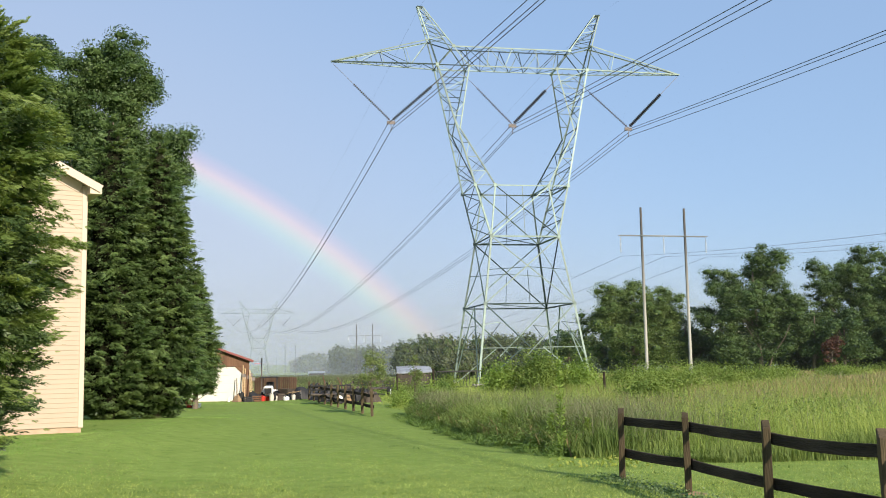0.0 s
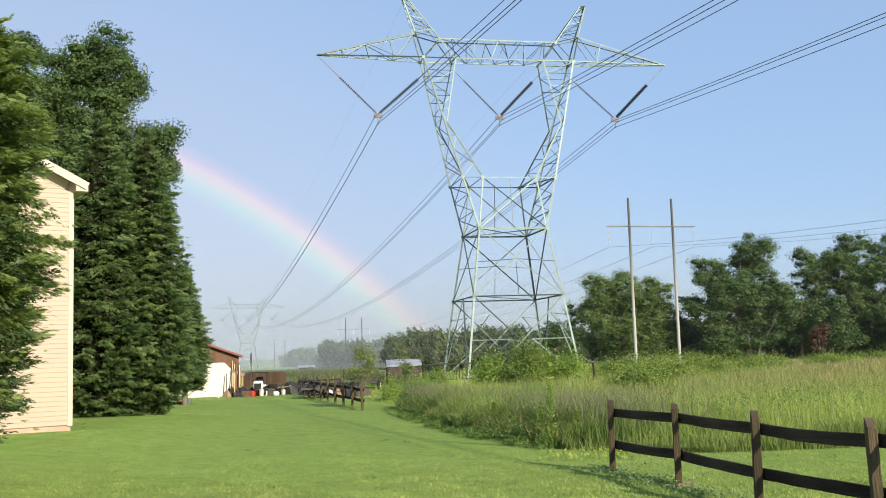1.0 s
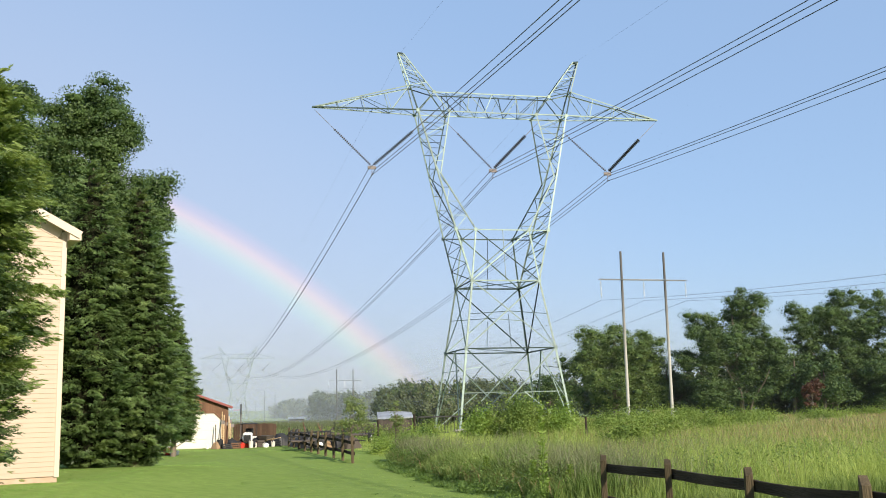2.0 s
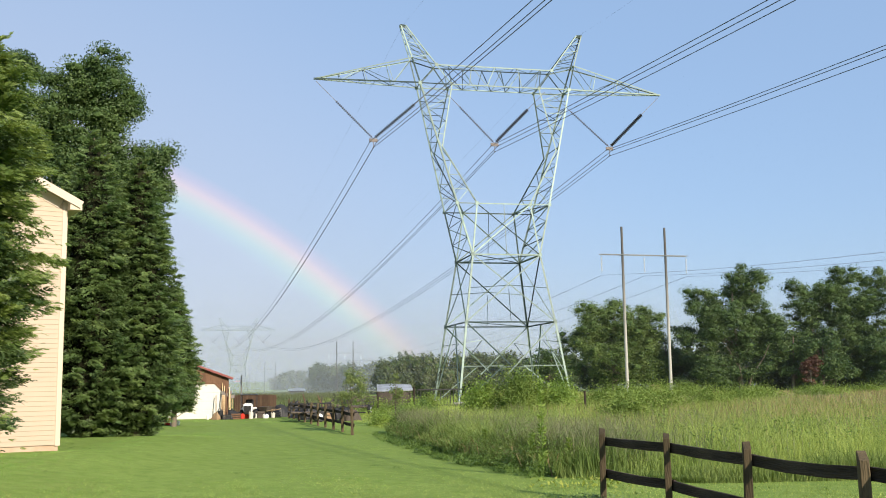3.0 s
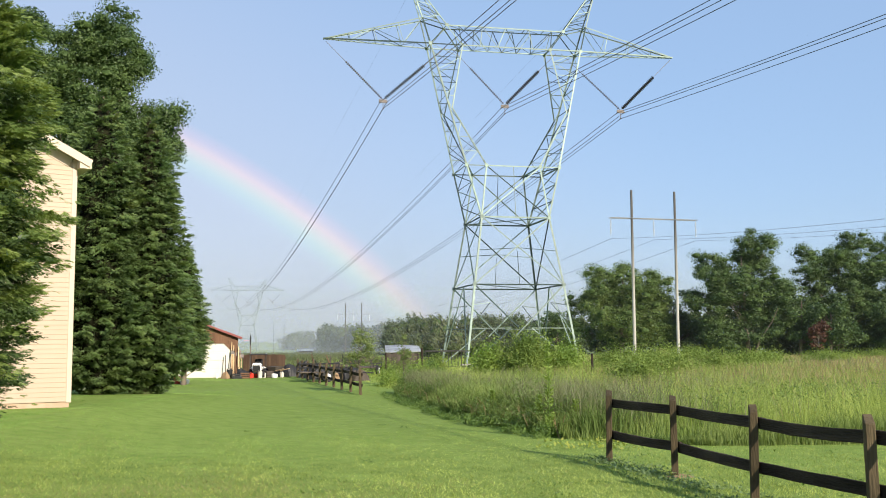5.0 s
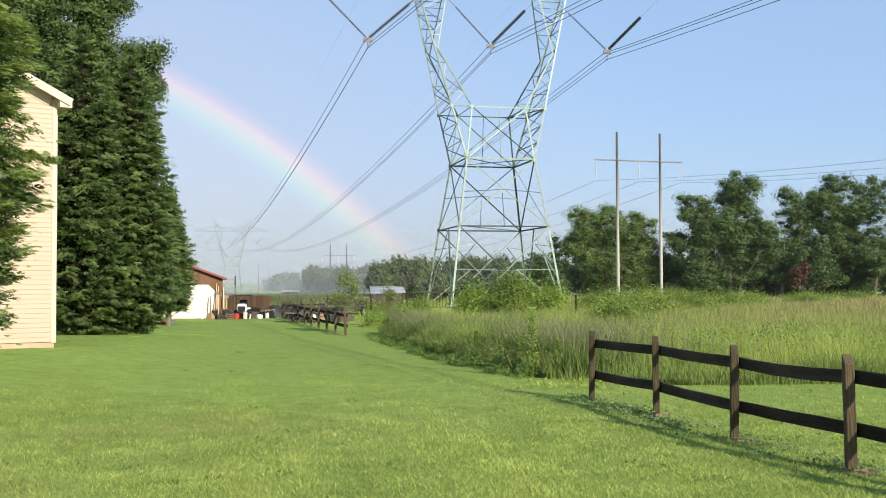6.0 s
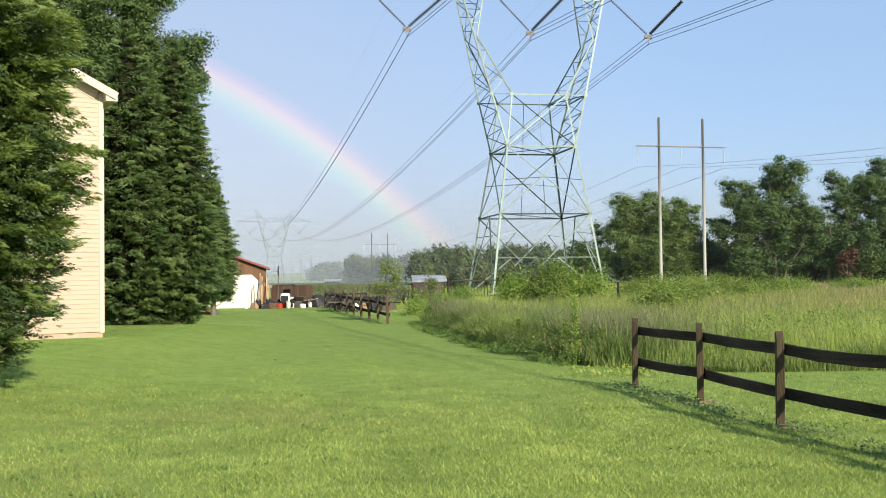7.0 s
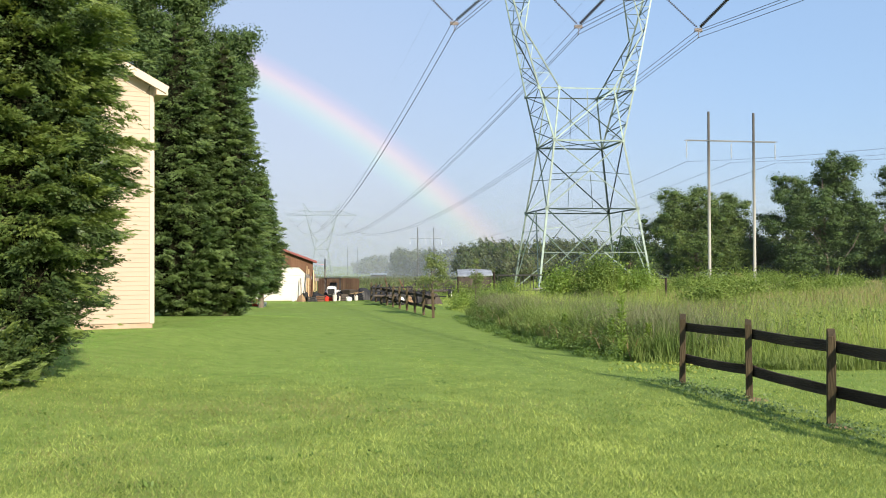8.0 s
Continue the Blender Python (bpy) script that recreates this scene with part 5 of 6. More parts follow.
def tall_weed(x, y, tall, seed):
    """One lone stalk with leaves all the way up."""
    rng = np.random.default_rng(seed)
    w = base("tall_weed", x, y)
    lean = rng.normal(0, 0.06, 2)
    bm = bmesh.new()
    tube(bm, [(0, 0, -0.05), (lean[0] * tall * 0.4, lean[1] * tall * 0.4, tall * 0.5), (lean[0] * tall, lean[1] * tall, tall)], [0.012, 0.009, 0.004], 6)
    part("stalk", bm, M_WEED, w)
    t = rng.uniform(0.1, 1, 320)
    o = unit(rng.normal(size=(320, 3)) * (1, 1, 0.2))
    pts = np.stack([lean[0] * tall * t, lean[1] * tall * t, tall * t], 1) + o * (0.08 * (1.1 - 0.6 * t))[:, None]
    v, f = leaf_soup(rng, pts, 0.12, lean=o * 1.5 + np.array([0, 0, 0.9]), flat=0.5, aspect=0.22)
    soup("foliage", v, f, 4, M_VINE, w)
    return tagged(w, "single tall leafy weed stalk at the lawn's edge", "weed", "tall weeds")


for k, (x, y, tall) in enumerate(((2.30, 20.0, 1.95), (2.85, 20.4, 0.75), (2.25, 21.6, 0.8), (3.6, 21.2, 0.7), (1.5, 25.2, 0.8))):
    tall_weed(x, y, tall, 300 + k)


lawn()
along_fence()
field()
weeds()


# ---- garage and its yard ----
def garage():
    g = base("garage", -12.40, 63.0, None, 11.6)       # its near corner on the right
    W, D, H, RISE = 7.2, 8.0, 2.5, 1.35
    a = math.atan2(RISE, W / 2)
    bm = bmesh.new()
    d0, d1, dh = -5.0, -0.42, 2.15
    for x0, x1, y0, y1, z0, z1 in ((-W, d0, 0, 0.15, 0, H), (d1, 0, 0, 0.15, 0, H), (d0, d1, 0, 0.15, dh, H), (-W, 0, D - 0.15, D, 0, H), (-W, -W + 0.15, 0.15, D - 0.15, 0, H), (-0.15, 0, 0.15, D - 0.15, 0, H)):
        box(bm, x0, x1, y0, y1, z0 - 0.3 * (z0 == 0), z1)
    v = [bm.verts.new(p) for p in ((-W, 0, H), (0, 0, H), (-W / 2, 0, H + RISE), (-W, 0.15, H), (0, 0.15, H), (-W / 2, 0.15, H + RISE))]
    for q in ((0, 1, 2), (5, 4, 3), (0, 3, 4, 1), (1, 4, 5, 2), (2, 5, 3, 0)):
        bm.faces.new([v[k] for k in q])
    part("wall", bm, M_BARN, g)
    for k in range(int(W / 0.2)):
        x = -W + 0.2 * k
        top = H + RISE * (1 - abs(x + 0.1 + W / 2) / (W / 2)) - 0.05
        bot = dh + 0.02 if d0 - 0.1 < x < d1 - 0.05 else -0.1
        part("board", box_mesh(x + 0.006, x + 0.194, -0.025, -0.002, bot, top, 0.004), M_BARN, g)
    dr = part("door", box_mesh(d0 + 0.01, d1 - 0.01, 0.03, 0.10, 0, dh, 0.005), M_DOOR, g, "white roll-up garage door")
    for k in range(4):
        part("panel", box_mesh(d0 + 0.04, d1 - 0.04, 0.012, 0.03, 0.03 + k * 0.53, 0.03 + k * 0.53 + 0.50, 0.006), M_DOOR, dr)
    for s, x in ((1, d1), (-1, d0)):      # chamfered upper corners of the opening
        bm = bmesh.new()
        vs = [(x, dh), (x, dh - 0.45), (x - s * 0.45, dh)]
        p = [bm.verts.new((q, -0.03, r)) for q, r in vs]
        q = [bm.verts.new((q, 0.012, r)) for q, r in vs]
        bm.faces.new(p)
        bm.faces.new(q[::-1])
        for k in range(3):
            bm.faces.new((p[k], q[k], q[(k + 1) % 3], p[(k + 1) % 3]))
        part("corner_brace", bm, M_BARN, g)
    for side in (0, 1):
        sl = (W / 2 + 0.25) / math.cos(a)
        bm = bmesh.new()
        m = Matrix.Translation((-W / 2, 0, H + RISE + 0.06)) @ Matrix.Rotation(a if not side else math.pi - a, 4, "Y")
        box(bm, 0, sl, -0.3, D + 0.3, -0.05, 0.05)
        for k in range(14):
            yy = -0.28 + k * (D + 0.5) / 13
            box(bm, 0, sl, yy, yy + 0.04, *((0.05, 0.08) if not side else (-0.08, -0.05)))
        bmesh.ops.transform(bm, matrix=m, verts=bm.verts)
        part("roof", bm, M_REDROOF, g, "red standing-seam metal roof")
    tagged(g, "brown board garage with a red metal roof and white door", "garage")


garage()


def board_fence(label, x0, y0, x1, y1, tall, material, name="board_fence", gap=0.012, w=0.14):
    f = base(name, x0, y0)
    d = Vector((x1 - x0, y1 - y0, 0))
    f.matrix_world = pose(x0, y0, ground_z(x0, y0), 0, 0, math.degrees(math.atan2(d.y, d.x)))
    rng = np.random.default_rng(3)
    n = int(d.length / (w + gap))
    for k in range(n):
        x = k * (w + gap)
        part("board", box_mesh(x, x + w, 0, 0.022, -0.05, tall + rng.uniform(-0.03, 0.03), 0.004), material, f)
    for h in (0.3, tall - 0.3):
        part("rail", box_mesh(0, d.length, 0.024, 0.07, h, h + 0.09, 0.006), material, f)
    return tagged(f, label, "fence")


board_fence("brown wooden privacy fence beside the garage", -13.8, 72, -10.6, 71.4, 1.3, M_DARKBOARD)


def shed():
    s = base("shed", -3.6, 76, None, 4)
    part("wall", box_mesh(0, 2.5, 0, 2.4, -0.2, 1.25, 0.02), M_GREYWOOD, s)
    for k in range(16):
        part("board", box_mesh(k * 0.156 + 0.004, k * 0.156 + 0.150, -0.025, -0.002, 0, 1.34 - 0.05 * (k * 7 % 3), 0.004), M_GREYWOOD, s)
    bm = bmesh.new()
    m = Matrix.Translation((1.25, 1.2, 1.62)) @ Matrix.Rotation(radians(10), 4, "X")
    box(bm, -1.35, 1.35, -1.3, 1.3, -0.03, 0.03)
    for k in range(14):
        box(bm, -1.33 + k * 0.19, -1.28 + k * 0.19, -1.3, 1.3, 0.03, 0.055)
    bmesh.ops.subdivide_edges(bm, edges=[e for e in bm.edges if e.calc_length() > 1], cuts=5)
    bmesh.ops.transform(bm, matrix=m, verts=bm.verts)
    for v in bm.verts:      # buckled sheets
        v.co.z += 0.10 * noise.noise(v.co * 1.3 + Vector((3, 1, 0))) + 0.05 * noise.noise(v.co * 3)
    part("roof", bm, M_SHEET, s, "buckled pale metal roof")
    tagged(s, "small grey wooden shed with a pale metal roof", "shed")


shed()


def far_barn():
    b = base("barn", -41, 300, None, 5)
    part("wall", box_mesh(0, 4.4, 0, 5, -0.5, 0.75, 0.05), M_GREYWOOD, b)
    bm = bmesh.new()
    for q in (((-0.3, -0.5, 0.7), (4.7, -0.5, 0.7), (4.7, 2.5, 1.35), (-0.3, 2.5, 1.35)), ((-0.3, 2.5, 1.35), (4.7, 2.5, 1.35), (4.7, 5.5, 0.7), (-0.3, 5.5, 0.7))):
        bm.faces.new([bm.verts.new(p) for p in q])
    bmesh.ops.solidify(bm, geom=bm.faces[:], thickness=0.1)
    part("roof", bm, M_GREYROOF, b, "pale metal roof")
    tagged(b, "distant low barn with a pale metal roof", "barn")


far_barn()


def mist():
    """Added thin see-through sheets whose pale tint stands for haze low over the distance."""
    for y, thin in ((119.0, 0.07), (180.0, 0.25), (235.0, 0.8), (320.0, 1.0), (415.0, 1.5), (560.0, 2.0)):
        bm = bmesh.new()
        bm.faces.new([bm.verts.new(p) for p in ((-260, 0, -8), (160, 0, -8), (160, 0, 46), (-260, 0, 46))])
        ob = part("haze_sheet", bm, mist_material(thin))
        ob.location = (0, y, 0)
        tagged(ob, "thin pale see-through sheet standing for haze over the distant woods", "mist", "mist banks", "structure")


def mist_material(thin):
    m = bpy.data.materials.new("painted_haze")
    m.use_nodes = True
    n, l = m.node_tree.nodes, m.node_tree.links
    n.clear()
    out, mix, tr, di = n.new("ShaderNodeOutputMaterial"), n.new("ShaderNodeMixShader"), n.new("ShaderNodeBsdfTransparent"), n.new("ShaderNodeBsdfDiffuse")
    co, sep, rng, nz, mul = n.new("ShaderNodeTexCoord"), n.new("ShaderNodeSeparateXYZ"), n.new("ShaderNodeMapRange"), n.new("ShaderNodeTexNoise"), n.new("ShaderNodeMath")
    # haze put into the sheet as a pale blue-grey tint, thinning upwards
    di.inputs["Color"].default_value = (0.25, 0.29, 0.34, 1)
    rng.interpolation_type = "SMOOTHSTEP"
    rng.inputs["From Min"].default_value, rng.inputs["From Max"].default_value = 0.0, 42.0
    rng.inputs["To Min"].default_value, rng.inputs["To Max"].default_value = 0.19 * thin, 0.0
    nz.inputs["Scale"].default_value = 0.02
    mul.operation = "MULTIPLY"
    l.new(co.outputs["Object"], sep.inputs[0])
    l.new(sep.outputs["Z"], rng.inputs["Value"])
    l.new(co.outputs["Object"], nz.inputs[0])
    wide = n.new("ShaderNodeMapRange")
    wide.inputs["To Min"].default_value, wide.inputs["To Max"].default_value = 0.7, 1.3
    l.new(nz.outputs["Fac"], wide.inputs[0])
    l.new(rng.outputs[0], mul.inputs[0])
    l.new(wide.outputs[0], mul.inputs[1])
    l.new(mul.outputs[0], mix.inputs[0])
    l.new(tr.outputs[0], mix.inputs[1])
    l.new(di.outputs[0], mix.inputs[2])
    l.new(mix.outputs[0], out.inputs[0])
    return m


mist()


# ---- things in the yard ----
def bucket(x, y, r, h, material, label, category="container", turn=0, cap=True):
    b = base("container", x, y, None, turn)
    bm = bmesh.new()
    bmesh.ops.create_cone(bm, cap_ends=True, segments=16, radius1=r * 0.86, radius2=r, depth=h, matrix=Matrix.Translation((0, 0, h / 2)))
    bmesh.ops.bevel(bm, geom=[e for e in bm.edges if abs(e.verts[0].co.z - e.verts[1].co.z) < 0.01], offset=r * 0.1, segments=2, affect="EDGES")
    part("body", bm, material, b)
    if cap:
        bm = bmesh.new()
        bmesh.ops.create_cone(bm, cap_ends=True, segments=12, radius1=r * 0.35, radius2=r * 0.3, depth=h * 0.14, matrix=Matrix.Translation((r * 0.3, 0, h * 1.06)))
        part("lid", bm, material, b)
    bm = bmesh.new()
    tube(bm, [(-r * 0.8, 0, h), (-r * 0.4, 0, h * 1.22), (r * 0.1, 0, h * 1.22), (r * 0.25, 0, h)], [r * 0.08] * 4, 6)
    part("handle", bm, material, b)
    return tagged(b, label, category, "containers by the garage")


def leaning_board(x, y, w, length, angle, turn, material, label):
    b = base("plank", x, y, None, turn)
    bm = bmesh.new()
    box(bm, -w / 2, w / 2, -0.02, 0.02, 0, length, 0.005, Matrix.Rotation(radians(-angle), 4, "X"))
    part("board", bm, material, b)
    return tagged(b, label, "plank", "planks against the garage")


def wheel(parent, x, y, r, w):
    bm = bmesh.new()
    bmesh.ops.create_cone(bm, cap_ends=True, segments=20, radius1=r, radius2=r, depth=w, matrix=Matrix.Translation((x, y, r)) @ Matrix.Rotation(math.pi / 2, 4, "X"))
    bmesh.ops.bevel(bm, geom=[e for e in bm.edges if abs(e.verts[0].co.y - e.verts[1].co.y) < 0.01], offset=w * 0.2, segments=2, affect="EDGES")
    t = part("tyre", bm, M_BLACK, parent)
    bm = bmesh.new()
    bmesh.ops.create_cone(bm, cap_ends=True, segments=16, radius1=r * 0.55, radius2=r * 0.5, depth=w * 1.08, matrix=Matrix.Translation((x, y, r)) @ Matrix.Rotation(math.pi / 2, 4, "X"))
    part("rim", bm, M_WHITE, t)


def riding_mower(x, y, turn):
    g = base("riding_mower", x, y, None, turn)
    part("hood", box_mesh(0.25, 1.0, -0.28, 0.28, 0.38, 0.92, 0.08), M_WHITE, g, "pale hood")
    part("grille", box_mesh(1.0, 1.02, -0.22, 0.22, 0.42, 0.78, 0.005), M_BLACK, g)
    part("chassis", box_mesh(-0.75, 0.95, -0.25, 0.25, 0.26, 0.40, 0.03), M_BLACK, g)
    part("fender", box_mesh(-0.75, -0.05, -0.48, 0.48, 0.50, 0.66, 0.07), M_WHITE, g)
    part("seat", box_mesh(-0.55, -0.10, -0.24, 0.24, 0.66, 0.80, 0.05), M_BLACK, g)
    part("backrest", box_mesh(-0.66, -0.54, -0.24, 0.24, 0.74, 1.15, 0.05), M_BLACK, g)
    part("deck", box_mesh(-0.25, 0.55, -0.58, 0.58, 0.14, 0.28, 0.04), M_RED, g, "red mowing deck")
    bm = bmesh.new()
    tube(bm, [(0.25, 0, 0.8), (0.05, 0, 1.05)], [0.025, 0.025], 6)
    part("steering_column", bm, M_BLACK, g)
    for px, py, r, w in ((-0.45, -0.46, 0.27, 0.24), (-0.45, 0.46, 0.27, 0.24), (0.75, -0.42, 0.19, 0.15), (0.75, 0.42, 0.19, 0.15)):
        wheel(g, px, py, r, w)
    for sx in (-0.70, 0.1):
        for sy in (-0.45, 0.45):
            bm = bmesh.new()
            tube(bm, [(sx, sy, 0.6), (sx, sy, 1.42)], [0.02, 0.02], 6)
            part("canopy_post", bm, M_BLACK, g)
    part("canopy", box_mesh(-0.80, 0.25, -0.55, 0.55, 1.42, 1.47, 0.02), M_BLACK, g, "dark canopy")
    return tagged(g, "pale riding mower with a dark canopy parked by the garage", "mower")


def basketball_goal(x, y):
    g = base("basketball_goal", x, y, None, 8)
    bm = bmesh.new()
    tube(bm, [(0, 0, 0), (0, 0, 2.5)], [0.038, 0.038], 8)
    part("pole", bm, M_GALV, g)
    part("backboard", box_mesh(-0.03, 0.03, -0.45, 0.45, 2.0, 2.7, 0.01), M_BLACK, g, "dark backboard")
    bm = bmesh.new()
    tube(bm, [(-0.05 - 0.23 + 0.23 * math.cos(k * math.tau / 16), 0.23 * math.sin(k * math.tau / 16), 2.3) for k in range(17)], [0.012] * 17, 6)
    part("hoop", bm, M_RED, g, "red hoop")
    part("foot", box_mesh(-0.7, 0.25, -0.4, 0.4, 0, 0.15, 0.05), M_BLACK, g)
    return tagged(g, "portable basketball goal with a dark backboard and red hoop", "basketball goal")


def trailer(x, y, turn):
    g = base("utility_trailer", x, y, None, turn)
    part("bed", box_mesh(-1.6, 1.6, -0.8, 0.8, 0.50, 0.58, 0.02), M_GREYWOOD, g)
    for sy in (-0.8, 0.8):
        for h in (0.78, 1.0):
            bm = bmesh.new()
            tube(bm, [(-1.6, sy, h), (1.6, sy, h)], [0.025, 0.025], 6)
            part("side_rail", bm, M_BLACK, g)
        for k in range(5):
            bm = bmesh.new()
            tube(bm, [(-1.6 + 0.8 * k, sy, 0.55), (-1.6 + 0.8 * k, sy, 1.0)], [0.025, 0.025], 6)
            part("stake", bm, M_BLACK, g)
        wheel(g, 0.0, sy * 1.12, 0.32, 0.18)
    bm = bmesh.new()
    tube(bm, [(1.6, 0, 0.5), (2.7, 0, 0.45)], [0.04, 0.035], 6)
    part("tongue", bm, M_BLACK, g)
    return tagged(g, "black railed utility trailer behind the rail fence", "trailer")


def draped_heap(x, y, w, d, h, material, label, seed, name="tarp_heap", category="tarp"):
    """A tarpaulin or sheet lying over a heap, with folds."""
    rng = np.random.default_rng(seed)
    b = base(name, x, y, None, rng.uniform(0, 60))
    bm = bmesh.new()
    bmesh.ops.create_grid(bm, x_segments=18, y_segments=14, size=0.5)
    for v in bm.verts:
        x0, y0 = v.co.x * 2, v.co.y * 2
        e = max(0, 1 - abs(x0) ** 4) * max(0, 1 - abs(y0) ** 4)
        v.co = Vector((x0 * w / 2, y0 * d / 2, e * h * (0.75 + 0.25 * noise.noise((x0 * 2 + seed, y0 * 2, 0))) + 0.04 * noise.noise((x0 * 6, y0 * 6, seed)) + 0.02))
    bmesh.ops.solidify(bm, geom=bm.faces[:], thickness=0.02)
    part("cover", bm, material, b)
    return tagged(b, label, category, "covered heaps")


def at_garage(u, v):
    """A place before the garage: u along its front from the right corner, v out from it."""
    c, s = math.cos(radians(11.6)), math.sin(radians(11.6))
    return -12.40 + u * c + v * s, 63.0 + u * s - v * c


for k, (u, length, mat, label) in enumerate(((-0.42, 2.3, M_PLY, "raw yellow lumber plank leaning on the garage"), (-0.28, 2.1, M_PLY, "raw yellow lumber plank leaning on the garage"),
                                             (-0.15, 1.9, M_BARN, "brown board leaning on the garage"), (0.05, 2.0, M_PLY, "raw yellow lumber plank leaning on the garage"), (-0.75, 1.5, M_GREYWOOD, "grey board leaning on the garage"))):
    x, y = at_garage(u, 0.62)
    leaning_board(x, y, 0.055, length, 14, 11.6 + k * 2 - 4, mat, label)
for u, v, r, h, mat, label in ((0.82, 1.2, 0.26, 0.40, M_RED, "red fuel container on the grass"), (1.12, 0.8, 0.19, 0.55, M_RED, "small red fuel can on the grass"), (1.35, 1.3, 0.22, 0.56, M_JUG, "white plastic bucket on the grass"),
                               (1.62, 0.9, 0.17, 0.38, M_JUG, "white plastic jug on the grass"), (2.25, 1.3, 0.3, 0.30, M_WHITE, "white plastic tub on the grass"), (2.72, 0.8, 0.2, 0.42, M_JUG, "white plastic tub on the grass"),
                               (-1.25, 1.0, 0.13, 0.35, M_WHITE, "white bottle standing before the garage"), (-0.5, 1.3, 0.28, 0.75, M_BLACK, "black rubbish bin by the planks"), (0.15, 1.1, 0.3, 0.8, M_BLACK, "black rubbish bin by the planks")):
    x, y = at_garage(u, v)
    bucket(x, y, r * 0.68, h * 0.72, mat, label)
draped_heap(*at_garage(-0.6, 1.2), 0.8, 0.6, 0.55, M_SOIL, "pinkish-brown sheet over a heap by the garage", 4)
draped_heap(*at_garage(0.25, 1.3), 0.75, 0.6, 0.62, M_BLACK, "black rubbish bags heaped by the planks", 14, "rubbish_bags", "rubbish")
draped_heap(*at_garage(2.0, -0.3), 1.6, 1.0, 0.75, M_BLACK, "dark tarpaulin over a heap by the fence", 5)
draped_heap(*at_garage(3.3, -0.6), 1.2, 1.0, 0.85, M_BLACK, "dark tarpaulin over a heap by the fence", 6)
riding_mower(*at_garage(1.25, 0.1), 275)
basketball_goal(-13.0, 70.5)
bucket(-13.95, 54.5, 0.26, 0.36, M_RED, "small red cooler under the cypress")
bucket(-13.55, 54.3, 0.26, 0.24, M_WHITE, "white plastic tub under the cypress", cap=False)
bucket(-14.3, 54.8, 0.24, 0.55, M_BLACK, "black bin under the cypress")
trailer(-6.1, 56.5, 12)
trailer(-4.6, 66.0, 80)
draped_heap(-5.9, 58.6, 0.7, 0.6, 0.6, M_SOIL, "tan sheet over a heap behind the rail fence", 8)
draped_heap(-7.4, 62.0, 1.8, 1.4, 0.8, M_BLACK, "dark tarpaulin over a heap behind the rail fence", 9)
draped_heap(-4.9, 61.0, 1.8, 1.2, 0.7, M_BLACK, "black tarpaulin over a heap behind the fence", 10)
draped_heap(-7.9, 66.0, 1.8, 1.4, 0.9, M_GREYWOOD, "brown tarpaulin over a heap behind the rail fence", 12)
for k, (x, y, w, d, h, mat, label) in enumerate(((-6.9, 59.5, 1.3, 0.9, 1.05, M_BLACK, "black tarpaulin over stacked junk behind the fence"), (-6.0, 63.5, 1.2, 1.0, 1.25, M_GREYWOOD, "dark brown sheet over stacked lumber"),
                                                 (-5.2, 59.0, 1.0, 0.8, 0.9, M_BLACK, "black tarpaulin over stacked junk behind the fence"), (-4.3, 57.0, 1.1, 0.8, 0.75, M_GREYWOOD, "dark brown sheet over stacked junk behind the fence"), (-8.6, 65.5, 1.2, 0.9, 1.1, M_BLACK, "black tarpaulin over stacked junk behind the fence"))):
    draped_heap(x, y, w, d, h, mat, label, 40 + k)
rng = np.random.default_rng(44)
for k in range(9):
    mat, label = ((M_GREYWOOD, "dark weathered board standing in the junk heap"), (M_RUST, "rusty brown board standing in the junk heap"), (M_BLACK, "black metal bar standing in the junk heap"))[k % 3]
    leaning_board(-7.6 + 0.42 * k, 62.2 - 0.55 * k + rng.uniform(-0.5, 0.5), 0.07, rng.uniform(1.1, 1.6), rng.uniform(10, 40), rng.uniform(0, 360), mat, label)
board_fence("grey weathered board fence beside the shed", -6.6, 74.5, -3.7, 75.0, 1.05, M_GREYWOOD)


def wire_panel(x0, y0, x1, y1, tall, label):
    f = base("panel_fence", x0, y0)
    d = Vector((x1 - x0, y1 - y0, 0))
    f.matrix_world = pose(x0, y0, ground_z(x0, y0), 0, 0, math.degrees(math.atan2(d.y, d.x)))
    for h in (0.15, tall):
        part("rail", box_mesh(0, d.length, -0.03, 0.03, h - 0.05, h + 0.05, 0.006), M_BLACK, f)
    n = int(d.length / 0.27)
    for k in range(n + 1):
        part("picket", box_mesh(k * 0.27 - 0.02, k * 0.27 + 0.02, -0.02, 0.02, 0, tall, 0.004), M_BLACK, f)
    return tagged(f, label, "fence")


wire_panel(-0.7, 79.5, 2.9, 80.2, 1.4, "dark metal picket fence near the tower's foot")


def lone_post(x, y, tall, r):
    p = base("fence_post", x, y)
    bm = bmesh.new()
    tube(bm, [(0, 0, -0.3), (0.01, 0, tall * 0.5), (0, 0.01, tall)], [r, r * 0.95, r * 0.9], 8)
    part("post", bm, M_FENCE, p)
    return tagged(p, "dark weathered post standing in the field", "post", "lone posts")


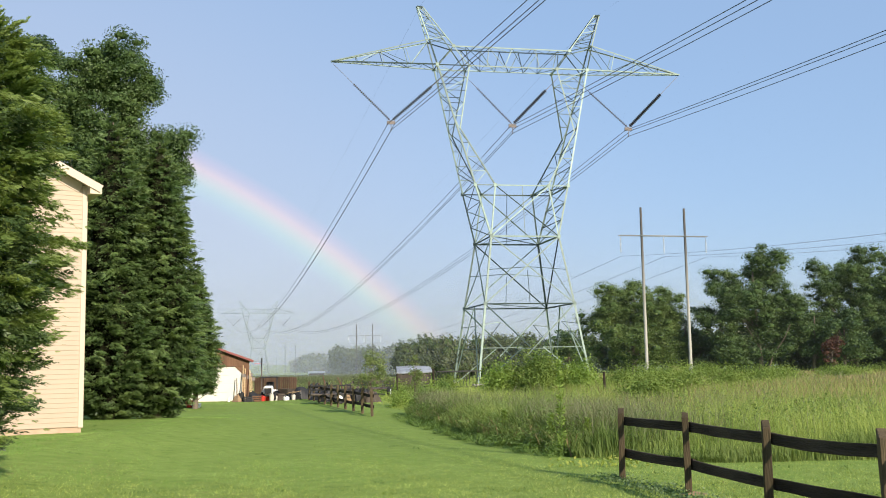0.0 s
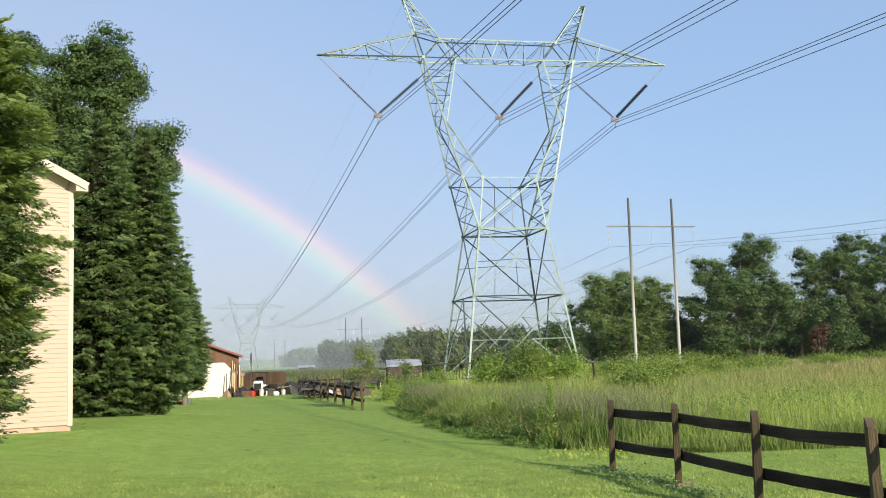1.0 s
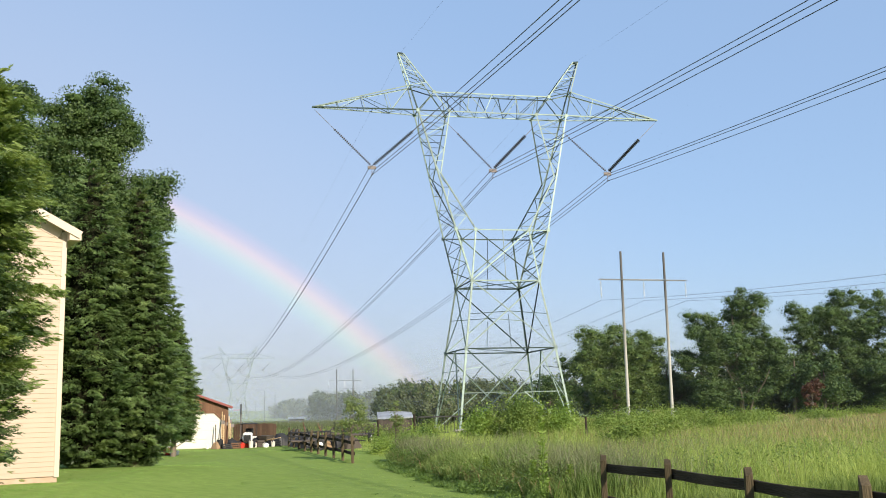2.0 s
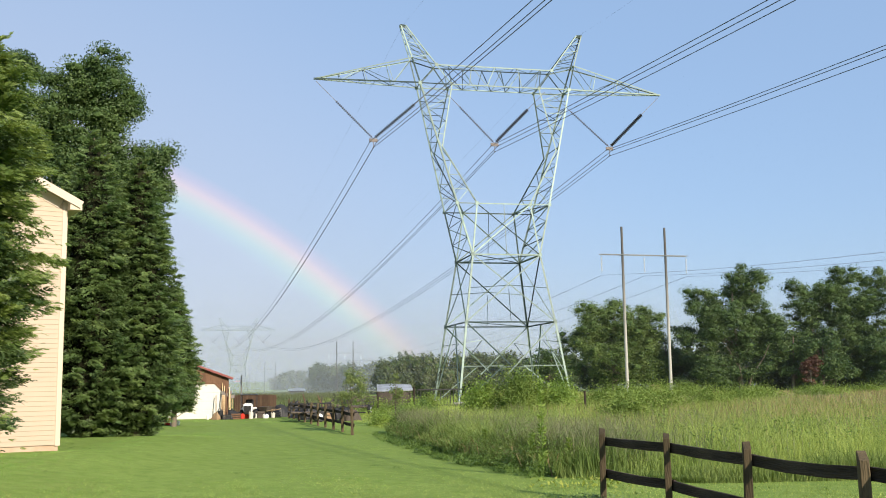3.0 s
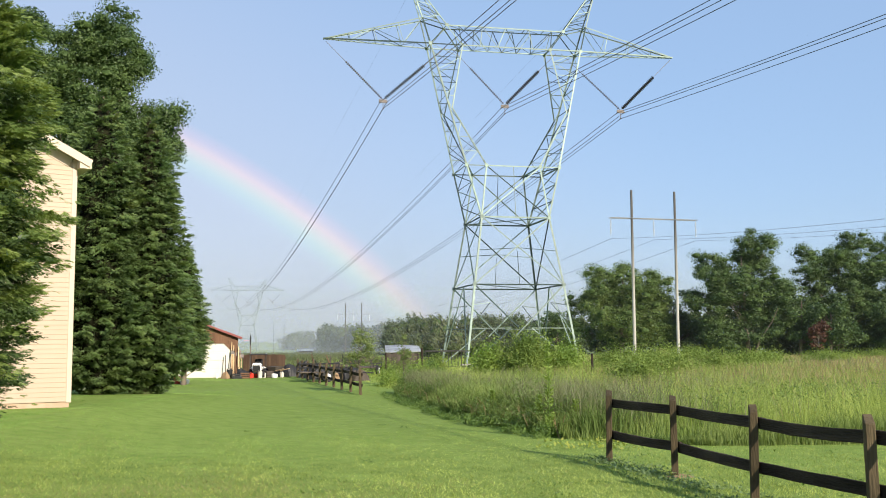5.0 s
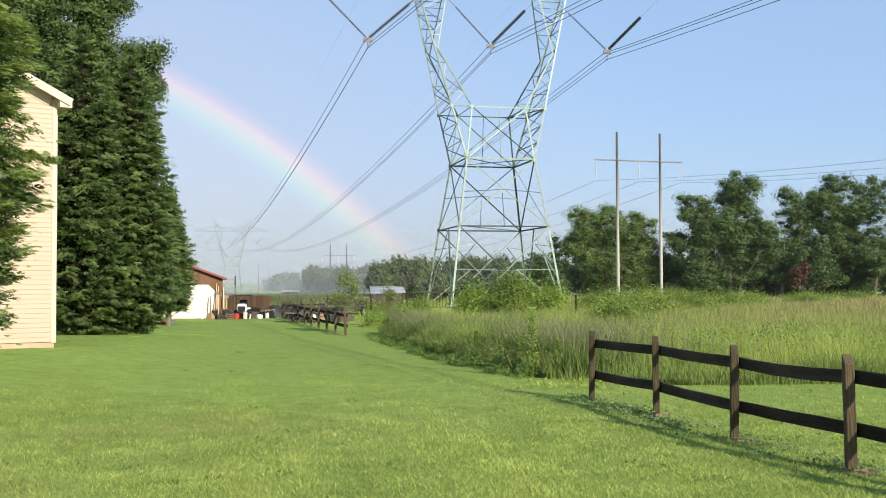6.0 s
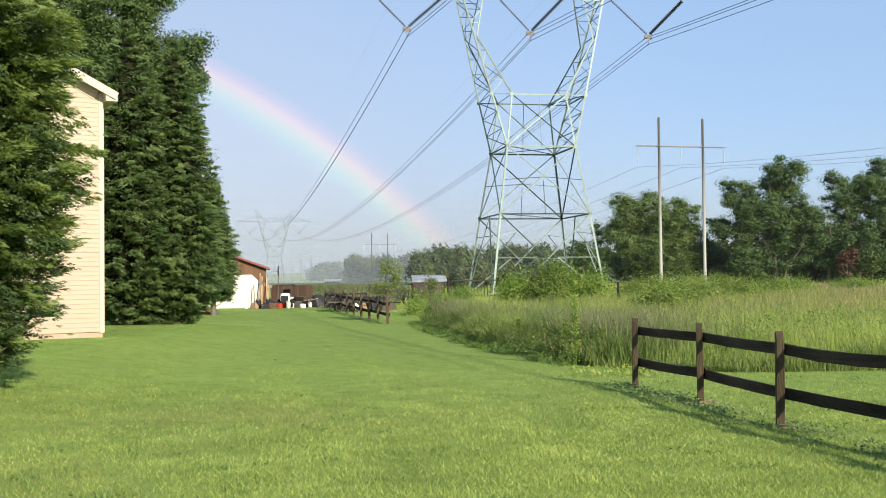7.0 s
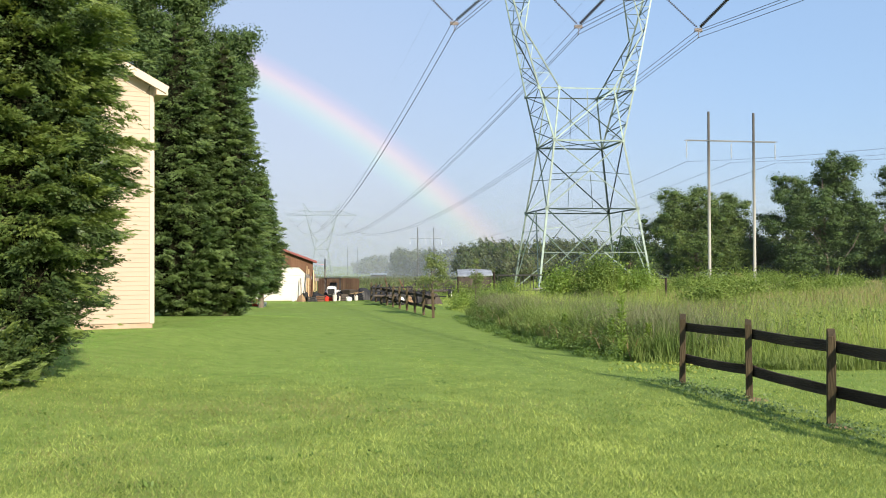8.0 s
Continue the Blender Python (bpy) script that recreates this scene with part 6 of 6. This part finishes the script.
lone_post(8.75, 55, 1.5, 0.07)
lone_post(-0.9, 74, 1.7, 0.09)
lone_post(-3.4, 70, 1.4, 0.08)
broad_tree(-3.3, 44.4, 2.75, [(0.0, 0, 2.0, 0.62, 0.62), (-0.35, 0, 1.5, 0.5, 0.45), (0.4, 0, 1.7, 0.5, 0.5), (0.1, 0, 2.4, 0.4, 0.45)], 85, 40, 0.075, M_FRUIT, 90, "young fruit tree with light green leaves by the rail fence", 0.045, 0.24, "fruit_tree", group="young trees")
broad_tree(-1.55, 50, 2.6, [(0.0, 0, 1.9, 0.28, 0.8), (0.1, 0, 1.3, 0.3, 0.5)], 50, 30, 0.08, M_FRUIT, 91, "slim young sapling with sparse leaves", 0.03, 0.2, "sapling", group="young trees")
bush(-0.95, 42.5, 0.65, 1.1, 60, 60, 0.08, M_WEED, 92, "round leafy shrub at the end of the weeds", "shrub", "shrubs", 0.2)
bush(-2.2, 50.0, 0.7, 0.55, 60, 60, 0.08, M_VINE, 93, "low light green shrub behind the rail fence", "shrub", "shrubs", 0.25)
bush(-1.0, 56.0, 1.3, 0.9, 60, 60, 0.10, M_VINE, 94, "low light green shrub behind the rail fence", "shrub", "shrubs", 0.3)


for k, (x, y, w, tall) in enumerate(((-3.6, 74.2, 0.9, 0.5), (-5.4, 72.0, 1.0, 0.5), (0.2, 75.5, 1.4, 0.9), (-0.2, 66.0, 1.4, 0.5), (-2.4, 63.0, 1.3, 0.45))):
    bush(x, y, w, tall, 60, 40, 0.13, M_WEED if k % 2 else M_BRAMBLE, 110 + k, "rank green weeds grown up before the shed", "weed_clump", "weed clumps by the shed", 0.3)


draped_heap(22.6, 98.5, 2.4, 1.4, 1.5, M_SOIL, "tan heap of cut brush by the wooden poles", 60, "brush_pile", "brush pile")


def crate(x, y, w, h, turn, material, label):
    """An open slatted crate."""
    c = base("crate", x, y, None, turn)
    for sx, sy, horizontal in ((0, -1, 1), (0, 1, 1), (-1, 0, 0), (1, 0, 0)):
        for k in range(3):
            z0 = 0.02 + k * h / 3
            if horizontal:
                part("slat", box_mesh(-w / 2, w / 2, sy * w * 0.38 - 0.01, sy * w * 0.38 + 0.01, z0, z0 + h / 3 - 0.03, 0.003), material, c)
            else:
                part("slat", box_mesh(sx * w / 2 - 0.01, sx * w / 2 + 0.01, -w * 0.36, w * 0.36, z0, z0 + h / 3 - 0.03, 0.003), material, c)
    part("bottom", box_mesh(-w / 2 + 0.02, w / 2 - 0.02, -w * 0.36, w * 0.36, 0.0, 0.02, 0.002), material, c)
    return tagged(c, label, "crate", "crates by the garage")


def tool(x, y, length, turn, lean, head, label):
    """A long-handled garden tool leaning on the wall."""
    t = base("garden_tool", x, y, None, turn)
    t.matrix_world = t.matrix_world @ pose(0, 0, 0, -lean)
    bm = bmesh.new()
    tube(bm, [(0, 0, 0.0), (0, 0, length)], [0.022, 0.018], 6)
    part("shaft", bm, M_PLY, t)
    part("head", box_mesh(-head, head, -0.02, 0.02, length, length + 0.22, 0.01), M_GALV, t, "dull steel head")
    return tagged(t, label, "garden tool", "garden tools")


def wheelbarrow(x, y, turn):
    g = base("wheelbarrow", x, y, None, turn)
    bm = bmesh.new()
    bmesh.ops.create_cone(bm, cap_ends=True, segments=4, radius1=0.34, radius2=0.62, depth=0.32, matrix=Matrix.Translation((0, 0, 0.52)) @ Matrix.Rotation(math.pi / 4, 4, "Z"))
    bmesh.ops.bevel(bm, geom=list(bm.edges), offset=0.03, segments=2, affect="EDGES")
    part("tray", bm, M_GREYWOOD, g, "dull brown steel tray")
    for s in (-1, 1):
        bm = bmesh.new()
        tube(bm, [(0.75, s * 0.05, 0.2), (0, s * 0.22, 0.36), (-0.95, s * 0.28, 0.55)], [0.022] * 3, 6)
        part("handle", bm, M_PLY, g)
        bm = bmesh.new()
        tube(bm, [(-0.35, s * 0.24, 0.42), (-0.45, s * 0.25, 0.0)], [0.018] * 2, 6)
        part("leg", bm, M_BLACK, g)
    wheel(g, 0.75, 0.0, 0.19, 0.09)
    return tagged(g, "brown wheelbarrow standing among the garage clutter", "wheelbarrow")


for k, (u, length, head) in enumerate(((-0.33, 1.5, 0.10), (-0.20, 1.4, 0.16), (0.12, 1.55, 0.08), (0.22, 1.3, 0.14))):
    tool(*at_garage(u, 0.5), length, 11.6, 9 + 2 * k, head, "long-handled garden tool leaning on the garage")
for k, (u, v, w, h, mat, label) in enumerate(((0.45, 1.5, 0.5, 0.36, M_BARN, "brown slatted wooden crate on the grass"), (-0.15, 1.6, 0.45, 0.3, M_BLACK, "black slatted plastic crate on the grass"),
                                              (1.9, 0.6, 0.5, 0.42, M_GREYWOOD, "grey slatted wooden crate on the grass"), (2.9, 0.5, 0.5, 0.36, M_BLACK, "black slatted plastic crate on the grass"))):
    crate(*at_garage(u, v), w, h, 20 * k, mat, label)
wheelbarrow(*at_garage(2.3, 0.3), 150)
